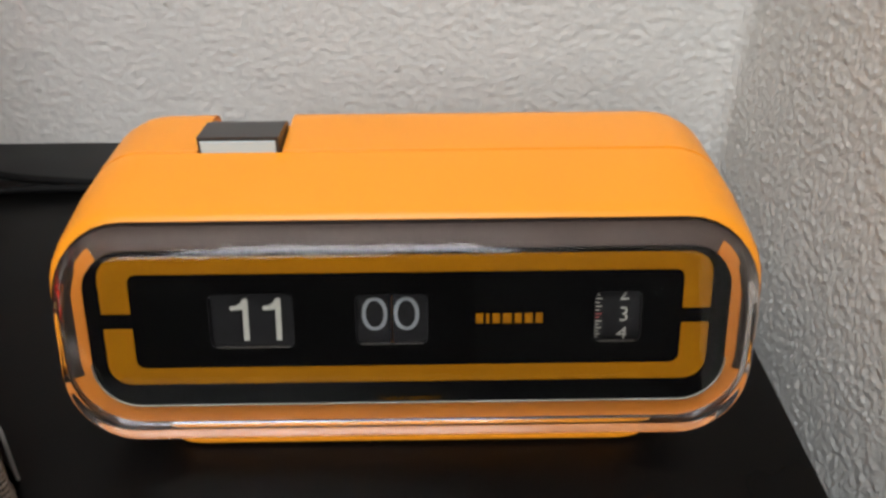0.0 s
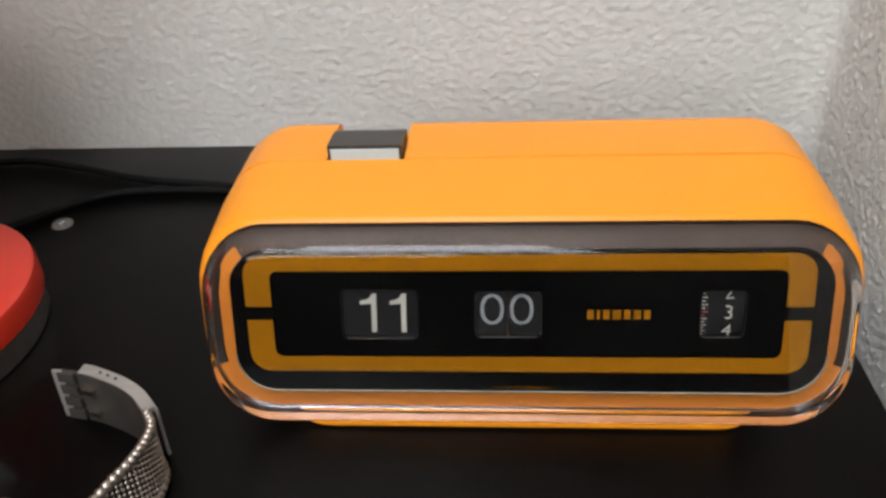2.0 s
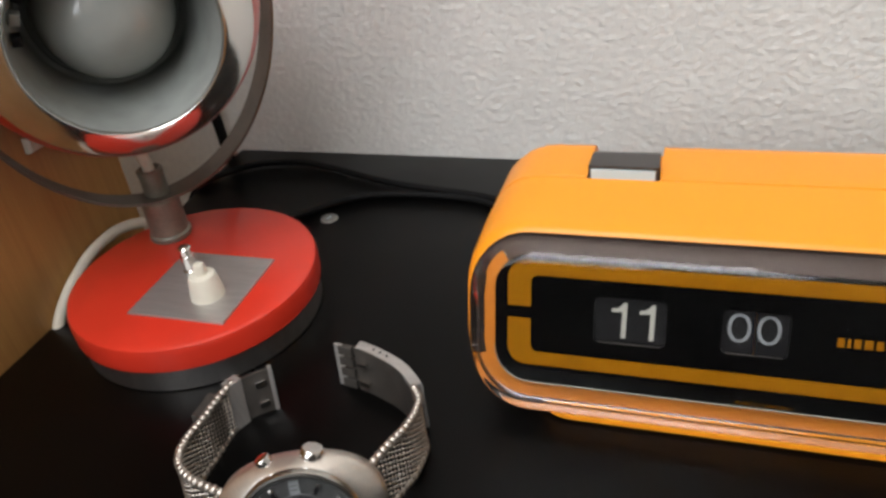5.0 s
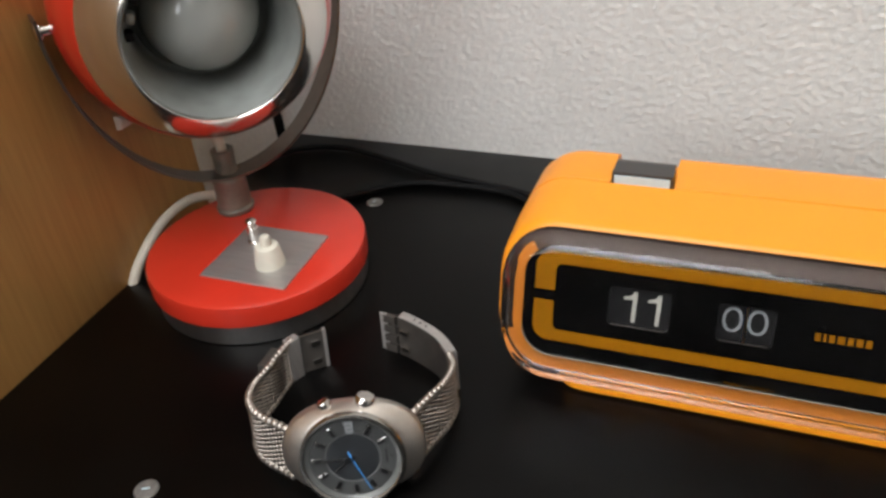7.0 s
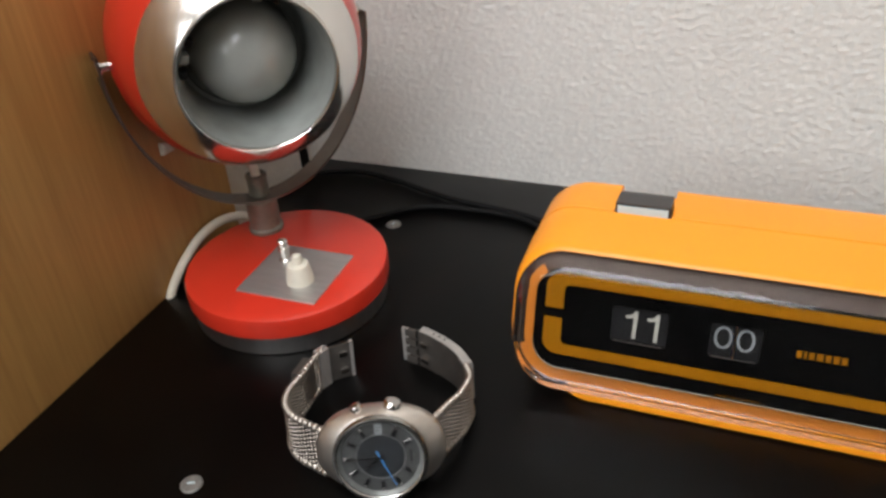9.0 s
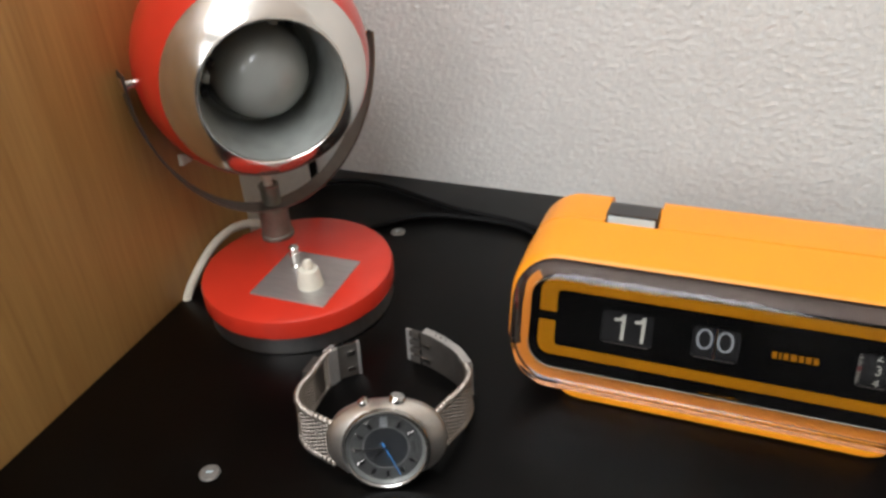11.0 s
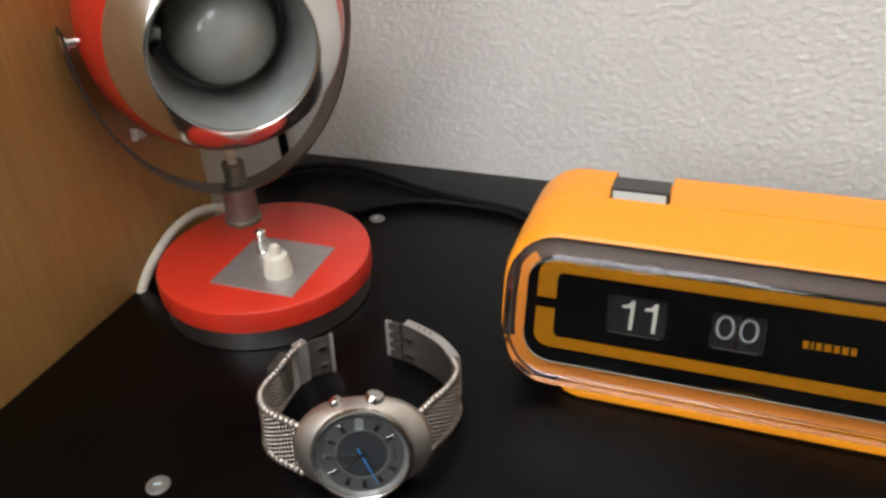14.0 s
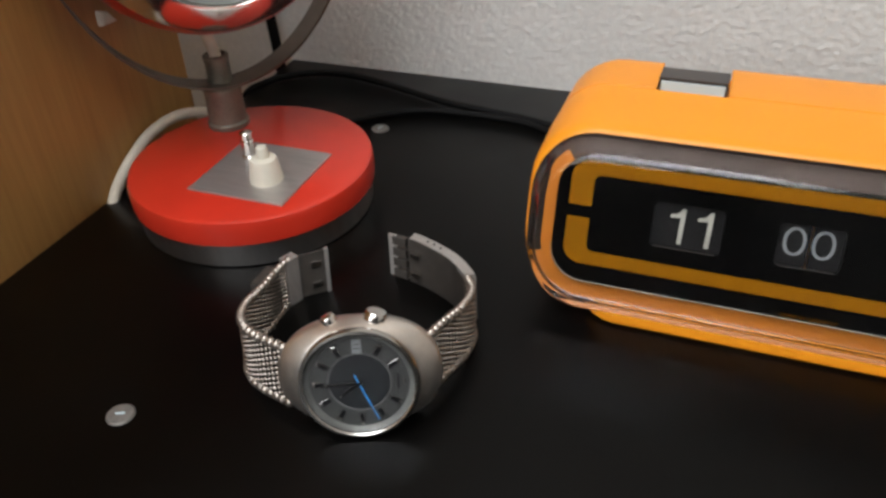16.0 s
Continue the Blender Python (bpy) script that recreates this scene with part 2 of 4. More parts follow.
def lettering(text, height, m, squeeze=1.0, depth=0.0001, offset=0.0, align="CENTER"):
    cu = bpy.data.curves.new("text", "FONT")
    cu.body, cu.size, cu.extrude, cu.offset = text, height / 0.70, depth, offset
    cu.align_x = align
    me = baked(new("text", cu))
    me.transform(m @ Matrix.Diagonal((squeeze, 1, 1, 1)))
    return me


def tube(points, radius, mat, name, parent=None, label="", steps=10):
    """A cord along a smooth line through points."""
    pts = [Vector(p) for p in points]
    line = []
    for i in range(len(pts) - 1):
        p0, p1, p2, p3 = pts[max(i - 1, 0)], pts[i], pts[i + 1], pts[min(i + 2, len(pts) - 1)]
        for k in range(steps):
            t = k / steps
            line.append(0.5 * ((2 * p1) + (p2 - p0) * t + (2 * p0 - 5 * p1 + 4 * p2 - p3) * t * t + (3 * p1 - p0 - 3 * p2 + p3) * t ** 3))
    line.append(pts[-1])
    rings = []
    for i, p in enumerate(line):
        d = (line[min(i + 1, len(line) - 1)] - line[max(i - 1, 0)]).normalized()
        a = d.cross(Vector((0, 0, 1)) if abs(d.z) < 0.95 else Vector((1, 0, 0))).normalized()
        b = d.cross(a)
        rings.append([p + radius * (a * math.cos(2 * math.pi * k / 10) + b * math.sin(2 * math.pi * k / 10)) for k in range(10)])
    return part(name, loft(rings, caps=(True, True)), mat, parent, label)


# ---------------------------------------------------------------- setting
BACK, RIGHT, LEFT = 0.3968, 0.168, -0.292
FLOOR_Z, CEIL_Z, FRONT_Y, WEST_X = -0.48, 2.0, -2.6, -2.4


def relief(u, v):
    """Height of the rough-cast plaster at a place on the wall."""
    a = noise.noise((u * 310, v * 350, 3.1)) + 0.8 * noise.noise((u * 620, v * 680, 9.7)) + 0.45 * noise.noise((u * 980, v * 980, 1.4)) + 0.25 * noise.noise((u * 90, v * 90, 5.2))
    return 0.00068 * a + 0.00025 * max(0.0, a - 0.25)


def rough_wall(name, label, u0, u1, v0, v1, place, thick, step=0.0010):
    """A plastered wall along a path in plan; only its top, foot and outer end lie flat."""
    nu, nv = int(round((u1 - u0) / step)), int(round((v1 - v0) / step))
    verts, faces = [], []
    for j in range(nv + 1):
        for i in range(nu + 1):
            u, v = u0 + (u1 - u0) * i / nu, v0 + (v1 - v0) * j / nv
            verts.append(place(u, v, 0.0 if j in (0, nv) else relief(u + 0.8 * max(0.0, u - MITRE), v)))
    for j in range(nv):
        for i in range(nu):
            k = j * (nu + 1) + i
            faces.append((k, k + 1, k + nu + 2, k + nu + 1))
    base = len(verts)
    verts += [place(u, v, -thick) for u, v in ((u0, v0), (u1, v0), (u1, v1), (u0, v1))]
    faces.append((base, base + 3, base + 2, base + 1))
    rims = ([i for i in range(nu + 1)], [nu + (nu + 1) * j for j in range(nv + 1)],
            [(nu + 1) * nv + nu - i for i in range(nu + 1)], [(nu + 1) * (nv - j) for j in range(nv + 1)])
    for q, rim in enumerate(rims):
        faces.append([base + q] + [base + (q + 1) % 4] + rim[::-1])
    me = bpy.data.meshes.new(name)
    me.from_pydata(verts, [], faces)
    me.update()
    return tagged(part_mesh(name, me, PLASTER), label, "wall", kind="structure")


CORNER_R = 0.011
BEND = RIGHT - CORNER_R
MITRE = BEND + CORNER_R * math.pi / 4


def along_walls(u, v, h):
    """Plan of the two plastered walls: east along the back, round the soft corner, then forward."""
    h *= 0.52 + 0.28 * min(1.0, max(0.0, (u - BEND + 0.02) / 0.05))
    if u <= BEND:
        return (u, BACK - h, v)
    a = (u - BEND) / CORNER_R
    if a < math.pi / 2:
        r = CORNER_R - h
        return (BEND + r * math.sin(a), BACK - CORNER_R + r * math.cos(a), v)
    return (RIGHT - h, BACK - CORNER_R - (u - BEND - CORNER_R * math.pi / 2), v)


def plain_wall(name, label, category, dims, mat):
    return tagged(part(name, box(*dims), mat, smooth=False), label, category, kind="structure")


rough_wall("wall_north", "white rough-cast plaster wall behind the shelf", -0.42, MITRE, -0.16, 0.42, along_walls, 0.1)
rough_wall("wall_east", "white rough-cast plaster wall beside the shelf", MITRE, BEND + CORNER_R * math.pi / 2 + BACK - CORNER_R + 0.02, -0.16, 0.42, along_walls, 0.1)
plain_wall("wall_north_upper", "plain wall above", "wall", (WEST_X, RIGHT + 0.1, BACK, BACK + 0.1, 0.42, CEIL_Z), PAINT)
plain_wall("wall_north_lower", "plain wall below the shelf", "wall", (WEST_X, RIGHT + 0.1, BACK, BACK + 0.1, FLOOR_Z, -0.16), PAINT)
plain_wall("wall_north_west", "plain wall behind the cabinet", "wall", (WEST_X, -0.42, BACK, BACK + 0.1, -0.16, 0.42), PAINT)
plain_wall("wall_east_upper", "plain wall above", "wall", (RIGHT, RIGHT + 0.1, -0.02, BACK, 0.42, CEIL_Z), PAINT)
plain_wall("wall_east_lower", "plain wall below the shelf", "wall", (RIGHT, RIGHT + 0.1, -0.02, BACK, FLOOR_Z, -0.16), PAINT)
for name, y0, y1, z0, z1 in (("wall_east_south", FRONT_Y, -1.10, 0.42, CEIL_Z), ("wall_east_pier", -0.34, -0.02, 0.42, CEIL_Z),
                             ("wall_east_sill", -1.10, -0.34, 0.42, 0.80), ("wall_east_head", -1.10, -0.34, 1.70, CEIL_Z)):
    plain_wall(name, "plain upper wall round the side window", "wall", (RIGHT, RIGHT + 0.1, y0, y1, z0, z1), PAINT)
# unseen lower wall, dark only so that the dial cover reflects black
plain_wall("wall_east_low", "unseen lower wall, darkened for the reflections in the dial cover", "wall", (RIGHT, RIGHT + 0.1, FRONT_Y, -0.02, FLOOR_Z, 0.42), UNSEEN_DARK)
plain_wall("wall_west", "plain wall across the room", "wall", (WEST_X - 0.1, WEST_X, FRONT_Y, BACK + 0.1, FLOOR_Z, CEIL_Z), PAINT)
plain_wall("floor", "brown wooden floor", "floor", (WEST_X - 0.1, RIGHT + 0.1, FRONT_Y - 0.1, BACK + 0.1, FLOOR_Z - 0.1, FLOOR_Z), FLOOR)
# ceiling with the opening of the roof window
WX0, WX1, WY0, WY1 = -0.90, 0.165, -1.70, 0.10
for name, dims in (("ceiling_west", (WEST_X - 0.1, WX0, FRONT_Y - 0.1, BACK + 0.1)), ("ceiling_north", (WX0, WX1, WY1, BACK + 0.1)),
                   ("ceiling_south", (WX0, WX1, FRONT_Y - 0.1, WY0)), ("ceiling_east", (WX1, RIGHT + 0.1, FRONT_Y - 0.1, BACK + 0.1))):
    plain_wall(name, "white painted ceiling", "ceiling", (*dims, CEIL_Z, CEIL_Z + 0.1), PAINT)
# the unseen lower part is darkened too, against bright reflections and fill
for name, x0, x1, z0, z1, mat in (("wall_south_lower", WEST_X, RIGHT + 0.1, FLOOR_Z, 0.55, UNSEEN_DARK), ("wall_south_sill", -1.45, -0.15, 0.55, 0.74, PAINT), ("wall_south_head", -1.45, -0.15, 1.85, CEIL_Z, PAINT),
                                  ("wall_south_west", WEST_X, -1.45, 0.55, CEIL_Z, PAINT), ("wall_south_east", -0.15, RIGHT + 0.1, 0.55, CEIL_Z, PAINT)):
    plain_wall(name, "plain wall round the far window", "wall", (x0, x1, FRONT_Y - 0.1, FRONT_Y, z0, z1), mat)

# oak side of the cabinet
cab = thing("cabinet", "tall cabinet side in brown oak veneer beside the shelf", "cabinet")
part("carcass", box(-0.47, LEFT - 0.0195, -0.05, 0.2900, FLOOR_Z, 0.895, 0.001), OAK, cab)
part("side_panel", box(LEFT - 0.019, LEFT, -0.06, 0.2915, FLOOR_Z, 0.9, 0.0008), OAK, cab)

# black shelf unit
shelf = thing("bedside_shelf", "black laminate bedside shelf with worn satin top", "shelf")
part("top_board", box(LEFT + 0.0008, 0.1312, -0.015, BACK - 0.0012, -0.019, 0.0, 0.0007), LAMINATE, shelf)
part("side_board", box(0.112, 0.1302, -0.010, BACK - 0.003, FLOOR_Z, -0.0192, 0.0007), LAMINATE, shelf)


def cover_cap(x, y, turn):
    ob = thing("screw_cap", "small grey round screw cap set in the shelf top", "screw cap", pose(x, y, 0, 0, 0, turn), "screw caps")
    part("disc", turned([(0, 0), (0.0048, 0), (0.0048, 0.0004), (0.0043, 0.0009), (0.0022, 0.00105), (0, 0.0010)], 32), CAP, ob)
    part("cross_slot", box(-0.0016, 0.0016, -0.0004, 0.0004, 0.0008, 0.00125, 0.0001), BUTTON_WHITE, ob)
    return ob


cover_cap(-0.1950, 0.1025, 25)
cover_cap(-0.1958, 0.3194, 70)

# ---------------------------------------------------------------- flip clock
CX, TILT = 0.0142, math.tan(radians(18.0))
CLOCK_UP = 0.0295


def face_y(z, front=0.0):
    """y of the slanting dial at a height; front: metres in front of it."""
    return 0.1995 + (z - 0.030) * TILT - front


# frame of the dial: x right, y up the slant, z out of it
FACE = Matrix.Translation((CX, 0.1995, 0.030)) @ Matrix.Rotation(radians(90 - 18), 4, "X")
clock = thing("flip_clock", "orange plastic flip clock showing eleven o'clock on the shelf", "clock")


def slant_ring(w, z0, z1, r, front, steps=8, shift=0.0):
    return [(CX + x, face_y(z, front) + shift, z) for x, z in rounded(-w, w, z0, z1, r, steps)]


def square_ring(w, z0, z1, r, y, steps=8):
    return [(CX + x, y, z) for x, z in rounded(-w, w, z0, z1, r, steps)]


R4 = (0.021, 0.021, 0.0205, 0.0205)
SEAM = 0.2443
part("gasket", loft([
    slant_ring(0.0935, 0.0145, 0.0662, 0.0200, -0.0060),
    slant_ring(0.0960, 0.0135, 0.0676, 0.0205, -0.0032),
    slant_ring(0.0975, 0.0128, 0.0685, 0.0205, -0.0036)]), GASKET, clock, "dark gasket round the cover")
front_shell = part("front_shell", loft([
    slant_ring(0.0968, 0.0132, 0.0680, 0.0205, -0.0060),
    slant_ring(0.0970, 0.0131, 0.0682, 0.0205, -0.0033),
    slant_ring(0.0976, 0.0128, 0.0686, 0.0205, -0.0034),
    slant_ring(0.0988, 0.0122, 0.0695, 0.0208, -0.0050),
    slant_ring(0.0993, 0.0119, 0.0700, 0.0210, -0.0085),
    square_ring(0.0986, 0.0112, 0.0727, 0.0207, 0.2340),
    square_ring(0.0978, 0.0110, 0.0736, 0.0205, SEAM - 0.0005),
    square_ring(0.0970, 0.0118, 0.0727, 0.0203, SEAM),
    square_ring(0.0950, 0.0135, 0.0705, 0.0190, SEAM)]), ORANGE, clock)
rear = new("rear", bpy.data.meshes.new("rear"))
bm = loft([square_ring(0.0969, 0.0118, 0.0727, 0.0203, SEAM + 0.00030), square_ring(0.0978, 0.0110, 0.0737, 0.0205, SEAM + 0.0008),
           square_ring(0.0976, 0.0110, 0.0737, 0.0205, 0.2660), square_ring(0.0966, 0.0116, 0.0731, 0.0205, 0.2705), square_ring(0.0945, 0.0134, 0.0712, 0.0195, 0.2740),
           square_ring(0.0900, 0.0150, 0.0670, 0.0170, 0.2760)], caps=(True, True))
bmesh.ops.recalc_face_normals(bm, faces=bm.faces)
bm.to_mesh(rear.data)
bm.free()
cut = new("cut", bpy.data.meshes.new("cut"))
bm = box(-0.0478, -0.0227, SEAM - 0.004, 0.2900, 0.0665, 0.09)
bm.to_mesh(cut.data)
bm.free()
mod = rear.modifiers.new("notch", "BOOLEAN")
mod.operation, mod.solver, mod.object = "DIFFERENCE", "EXACT", cut
rear_mesh = baked(rear)
bpy.data.objects.remove(cut)
part_mesh("rear_shell", rear_mesh, ORANGE, clock)
part("foot", loft([[(CX + x, y, z) for x, y in rounded(-0.0745 + i, 0.0745 - i, 0.1972 + i, 0.268 - i, 0.012, 8)] for z, i in ((0.0, 0.0012), (0.0015, 0.0), (0.0125, 0.0))], caps=(True, True)), ORANGE, clock)

# frame between dial and shell: orange below and at the sides, dark outside, brown above
inner_edge, outer_edge = [], []
for px, pv in rounded(-0.0735 - CX, 0.1027 - CX, -0.0113, 0.0335, (0.0125, 0.0125, 0.011, 0.011), 10):
    inner_edge.append(FACE @ Vector((px, pv, -0.0006)))
outer_edge = [Vector(p) for p in slant_ring(0.0968, 0.0104, 0.0668, 0.0205, -0.0032, 10)]
middle = [a.lerp(b, 0.5) + Vector((0, 0.0012, 0)) for a, b in zip(inner_edge, outer_edge)]
count = len(inner_edge)
# the upper brown paints in the reflections of the cover's clear top wall
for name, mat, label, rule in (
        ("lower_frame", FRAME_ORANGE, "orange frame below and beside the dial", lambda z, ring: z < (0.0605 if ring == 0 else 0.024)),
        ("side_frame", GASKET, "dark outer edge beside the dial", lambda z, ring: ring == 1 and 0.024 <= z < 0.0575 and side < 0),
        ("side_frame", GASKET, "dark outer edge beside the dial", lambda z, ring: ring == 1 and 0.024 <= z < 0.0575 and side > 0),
        ("upper_frame", REFLECTION_BROWN, "frame above the dial, browned for the reflections in the clear cover", lambda z, ring: z >= (0.0605 if ring == 0 else 0.0575))):
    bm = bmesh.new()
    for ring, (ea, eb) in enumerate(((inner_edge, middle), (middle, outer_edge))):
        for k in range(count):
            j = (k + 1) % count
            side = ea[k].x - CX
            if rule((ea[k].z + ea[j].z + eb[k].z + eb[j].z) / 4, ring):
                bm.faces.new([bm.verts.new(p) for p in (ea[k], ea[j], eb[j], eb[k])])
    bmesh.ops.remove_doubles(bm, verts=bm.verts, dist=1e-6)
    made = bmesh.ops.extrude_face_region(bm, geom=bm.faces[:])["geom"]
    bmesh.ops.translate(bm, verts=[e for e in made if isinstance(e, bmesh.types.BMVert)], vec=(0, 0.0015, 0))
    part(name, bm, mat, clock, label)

# pale edge of the dial panel along its foot and lower corners
edge_line = [p for p in rounded(-0.0737 - CX, 0.1029 - CX, -0.0115, 0.0335, (0.0125, 0.0125, 0.011, 0.011), 10)][:22]
bm = loft([[FACE @ (Vector((px, pv, 0.0)) + Vector((a, b, c))) for a, b, c in ((0, 0, -0.0004), (0, 0.0002, -0.0004), (0, 0.0002, 0.0005), (0, 0, 0.0005))] for px, pv in edge_line], caps=(True, True))
part("panel_edge", bm, DIGIT, clock, "pale edge of the dial panel")

# snooze button
btn = part("snooze_button", loft([
    [(x, SEAM + 0.0004, z) for x, z in ((-0.0472, 0.0668), (-0.0233, 0.0668), (-0.0233, 0.0782), (-0.0472, 0.0782))],
    [(x, 0.2580, z) for x, z in ((-0.0472, 0.0668), (-0.0233, 0.0668), (-0.0233, 0.0766), (-0.0472, 0.0766))],
    [(x, 0.2632, z) for x, z in ((-0.0470, 0.0668), (-0.0235, 0.0668), (-0.0235, 0.0744), (-0.0470, 0.0744))]], caps=(True, True)), BUTTON_BLACK, clock, "black button with white front", smooth=False)
part("white_front", box(-0.0463, -0.0243, SEAM - 0.0003, SEAM + 0.0002, 0.0728, 0.0771, 0.0001), BUTTON_WHITE, btn, "white front strip", smooth=False)


def at_face(x, v, out=0.0):
    """A pose on the dial; x along the world's x, v up the slant from the dial's middle."""
    return FACE @ Matrix.Translation((x - CX, v, out))


def shift(pts):
    return [(x - CX, v) for x, v in pts]


HOUR = (-0.0400, -0.0169, 0.0058, 0.0215)
MINUTE = (0.0000, 0.0199, 0.0063, 0.0209)
MONTH = (0.0657, 0.0787, 0.0064, 0.0211)
panel = part_mesh("dial_panel", flat_plate([shift(rounded(-0.0735, 0.1027, -0.0113, 0.0335, (0.0125, 0.0125, 0.011, 0.011))),
                                            *[shift(rounded(*w, 0.0017, 4))[::-1] for w in (HOUR, MINUTE, MONTH)]], 0.0012, FACE @ Matrix.Translation((0, 0, -0.0012))), FACE_BLACK, clock, "glossy black dial panel")
RO, RI = (-0.0690, 0.0973, -0.0048, 0.0323), (-0.0611, 0.0897, 0.0000, 0.0275)
GAP = (0.0119, 0.0163)


def bracket(top):
    a, b = rounded(*RO, 0.0062, 8), rounded(*RI, 0.0026, 8)
    keep = (lambda p: p[1] > GAP[1]) if top else (lambda p: p[1] < GAP[0])
    lim = GAP[1] if top else GAP[0]
    if top:
        o = [p for p in a if keep(p)]
        i = [p for p in b if keep(p)]
        return [(RO[1], lim)] + o + [(RO[0], lim), (RI[0], lim)] + i[::-1] + [(RI[1], lim)]
    o = [p for p in a if keep(p)]
    i = [p for p in b if keep(p)]
    return [(RO[0], lim)] + o + [(RO[1], lim), (RI[1], lim)] + i[::-1] + [(RI[0], lim)]


for top in (True, False):
    part_mesh("yellow_bracket", flat_plate([shift(bracket(top))], 0.00012, FACE @ Matrix.Translation((0, 0, 0.00005))), FACE_YELLOW, panel, "mustard yellow printed bracket")


def window_of(name, w):
    bm = loft([[FACE @ Vector((x - CX, y, z)) for x, y in rounded(w[0] + i, w[1] - i, w[2] + i, w[3] - i, 0.0017, 4)] for z, i in ((-0.0012, -0.00005), (0.00012, -0.00005), (0.00016, 0.00012), (-0.0012, 0.00018))])
    return part(name, bm, CARD, panel)


def card(name, x0, x1, v0, v1, depth, label, parent):
    return part(name, loft([[FACE @ Vector((x - CX, y, z)) for x, y in rounded(x0, x1, v0, v1, 0.0009, 3)] for z in (depth - 0.0004, depth)], caps=(True, True)), CARD, parent, label)


hw = window_of("hour_window", HOUR)
card("flip_card", -0.0402, -0.0167, 0.0056, 0.0217, -0.0016, "dark grey hour card", hw)
mw = window_of("minute_window", MINUTE)
card("flip_card", -0.0001, 0.00975, 0.0061, 0.0211, -0.0016, "dark grey minute card", mw)
card("flip_card", 0.01005, 0.0200, 0.0061, 0.0211, -0.0016, "dark grey minute card", mw)
ow = window_of("alarm_window", MONTH)
drum = part("alarm_drum", loft([[FACE @ Vector((x - CX, 0.0142 + 0.0200 * math.sin(radians(a)), -0.0213 + 0.0200 * math.cos(radians(a)))) for a in range(-60, 61, 6)] for x in (0.0652, 0.0792)], caps=(True, True)), CARD, ow, "dark ribbed alarm drum")
for edge, (x0, x1, v0, _v) in (("lower_edge", HOUR), ("lower_edge", MINUTE), ("lower_edge", MONTH)):
    bm = box(x0 + 0.0014, x1 - 0.0014, v0 + 0.0001, v0 + 0.00024, -0.0006, 0.00020, 0.0001)
    bm.transform(FACE @ Matrix.Translation((-CX, 0, 0)))
    part(edge, bm, DARK_STEEL, panel, "pale lower window edge")
ONE = [(0.0003, 0.0), (0.0018, 0.0), (0.0018, 0.0124), (0.0005, 0.0124), (-0.0002, 0.0112), (-0.0014, 0.0104), (-0.0031, 0.0101), (-0.0031, 0.0089), (0.0003, 0.0092)]
for x in (-0.0315, -0.0225):
    part_mesh("digit", flat_plate([[(px + x - CX + v * 0.02, v + 0.0074) for px, v in ONE]], 0.0001, FACE @ Matrix.Translation((0, 0, -0.00158))), DIGIT, hw, "cream hour digit")


def ring_digit(x, v, a, b, w):
    out = [(x - CX + a * math.copysign(abs(math.cos(t)) ** 0.9, math.cos(t)), v + b * math.copysign(abs(math.sin(t)) ** 0.9, math.sin(t))) for t in np.linspace(0, 2 * math.pi, 40, endpoint=False)]
    inn = [(x - CX + (a - w) * math.cos(t), v + (b - w * 0.85) * math.sin(t)) for t in np.linspace(0, 2 * math.pi, 40, endpoint=False)]
    return flat_plate([out, inn[::-1]], 0.0001, FACE @ Matrix.Translation((0, 0, -0.00158)))


for x in (0.0052, 0.01395):
    part_mesh("digit", ring_digit(x, 0.0148, 0.0035, 0.0048, 0.0010), DIGIT_GREY, mw, "grey minute digit")
for ch, a in (("2", 17.5), ("3", 0), ("4", -17.5)):
    m = at_face(0.0740, 0.0142, -0.0213) @ Matrix.Rotation(radians(-a), 4, "X") @ Matrix.Translation((0, -0.0022, 0.0202))
    part_mesh("digit", lettering(ch, 0.0043, m, 1.0, 0.0001, -0.00008), DIGIT, ow, "grey alarm numeral")
for k in range(-8, 9):
    a = radians(k * 3.1)
    long_tick = k % 2 == 0
    bm = box(-0.0001, 0.0019 if long_tick else 0.0012, -0.00016, 0.00016, 0, 0.0001)
    bm.transform(at_face(0.0660, 0.0142, -0.0213) @ Matrix.Rotation(-a, 4, "X") @ Matrix.Translation((0, 0, 0.0201)))
    part("tick", bm, DIGIT_RED if k in (-1, 0) else DIGIT, ow, smooth=False)
# maker's mark as plain blocks, and the words under the dial
for k in range(7):
    w = (0.0019, 0.0009, 0.0019, 0.0024, 0.0019, 0.0021, 0.0019)
    x = 0.0331 + sum(w[:k]) + 0.00088 * k
    part_mesh("mark_block", flat_plate([shift([(x, 0.0123), (x + w[k], 0.0123), (x + w[k], 0.0152), (x, 0.0152)])], 0.00012, FACE @ Matrix.Translation((0, 0, 0.00005))), FACE_YELLOW, panel, "small yellow block")
part_mesh("printed_words", lettering("MADE IN GERMANY", 0.0011, at_face(0.0144, -0.0107, 0.00006), 1.25, 0.00003, -0.00003), FACE_YELLOW, panel, "tiny yellow words")

# specks of dust on the dial
rng = random.Random(4)
bm = bmesh.new()
for k in range(9):
    m = at_face(rng.uniform(-0.065, 0.095), rng.uniform(-0.009, 0.028), 0.0002)
    turned([(0, 0), (rng.uniform(0.00005, 0.0001), 0), (0, 0.0001)], 6, m, bm)
part("dust_specks", bm, BUTTON_WHITE, panel, "pale specks of dust", kind="stuff")
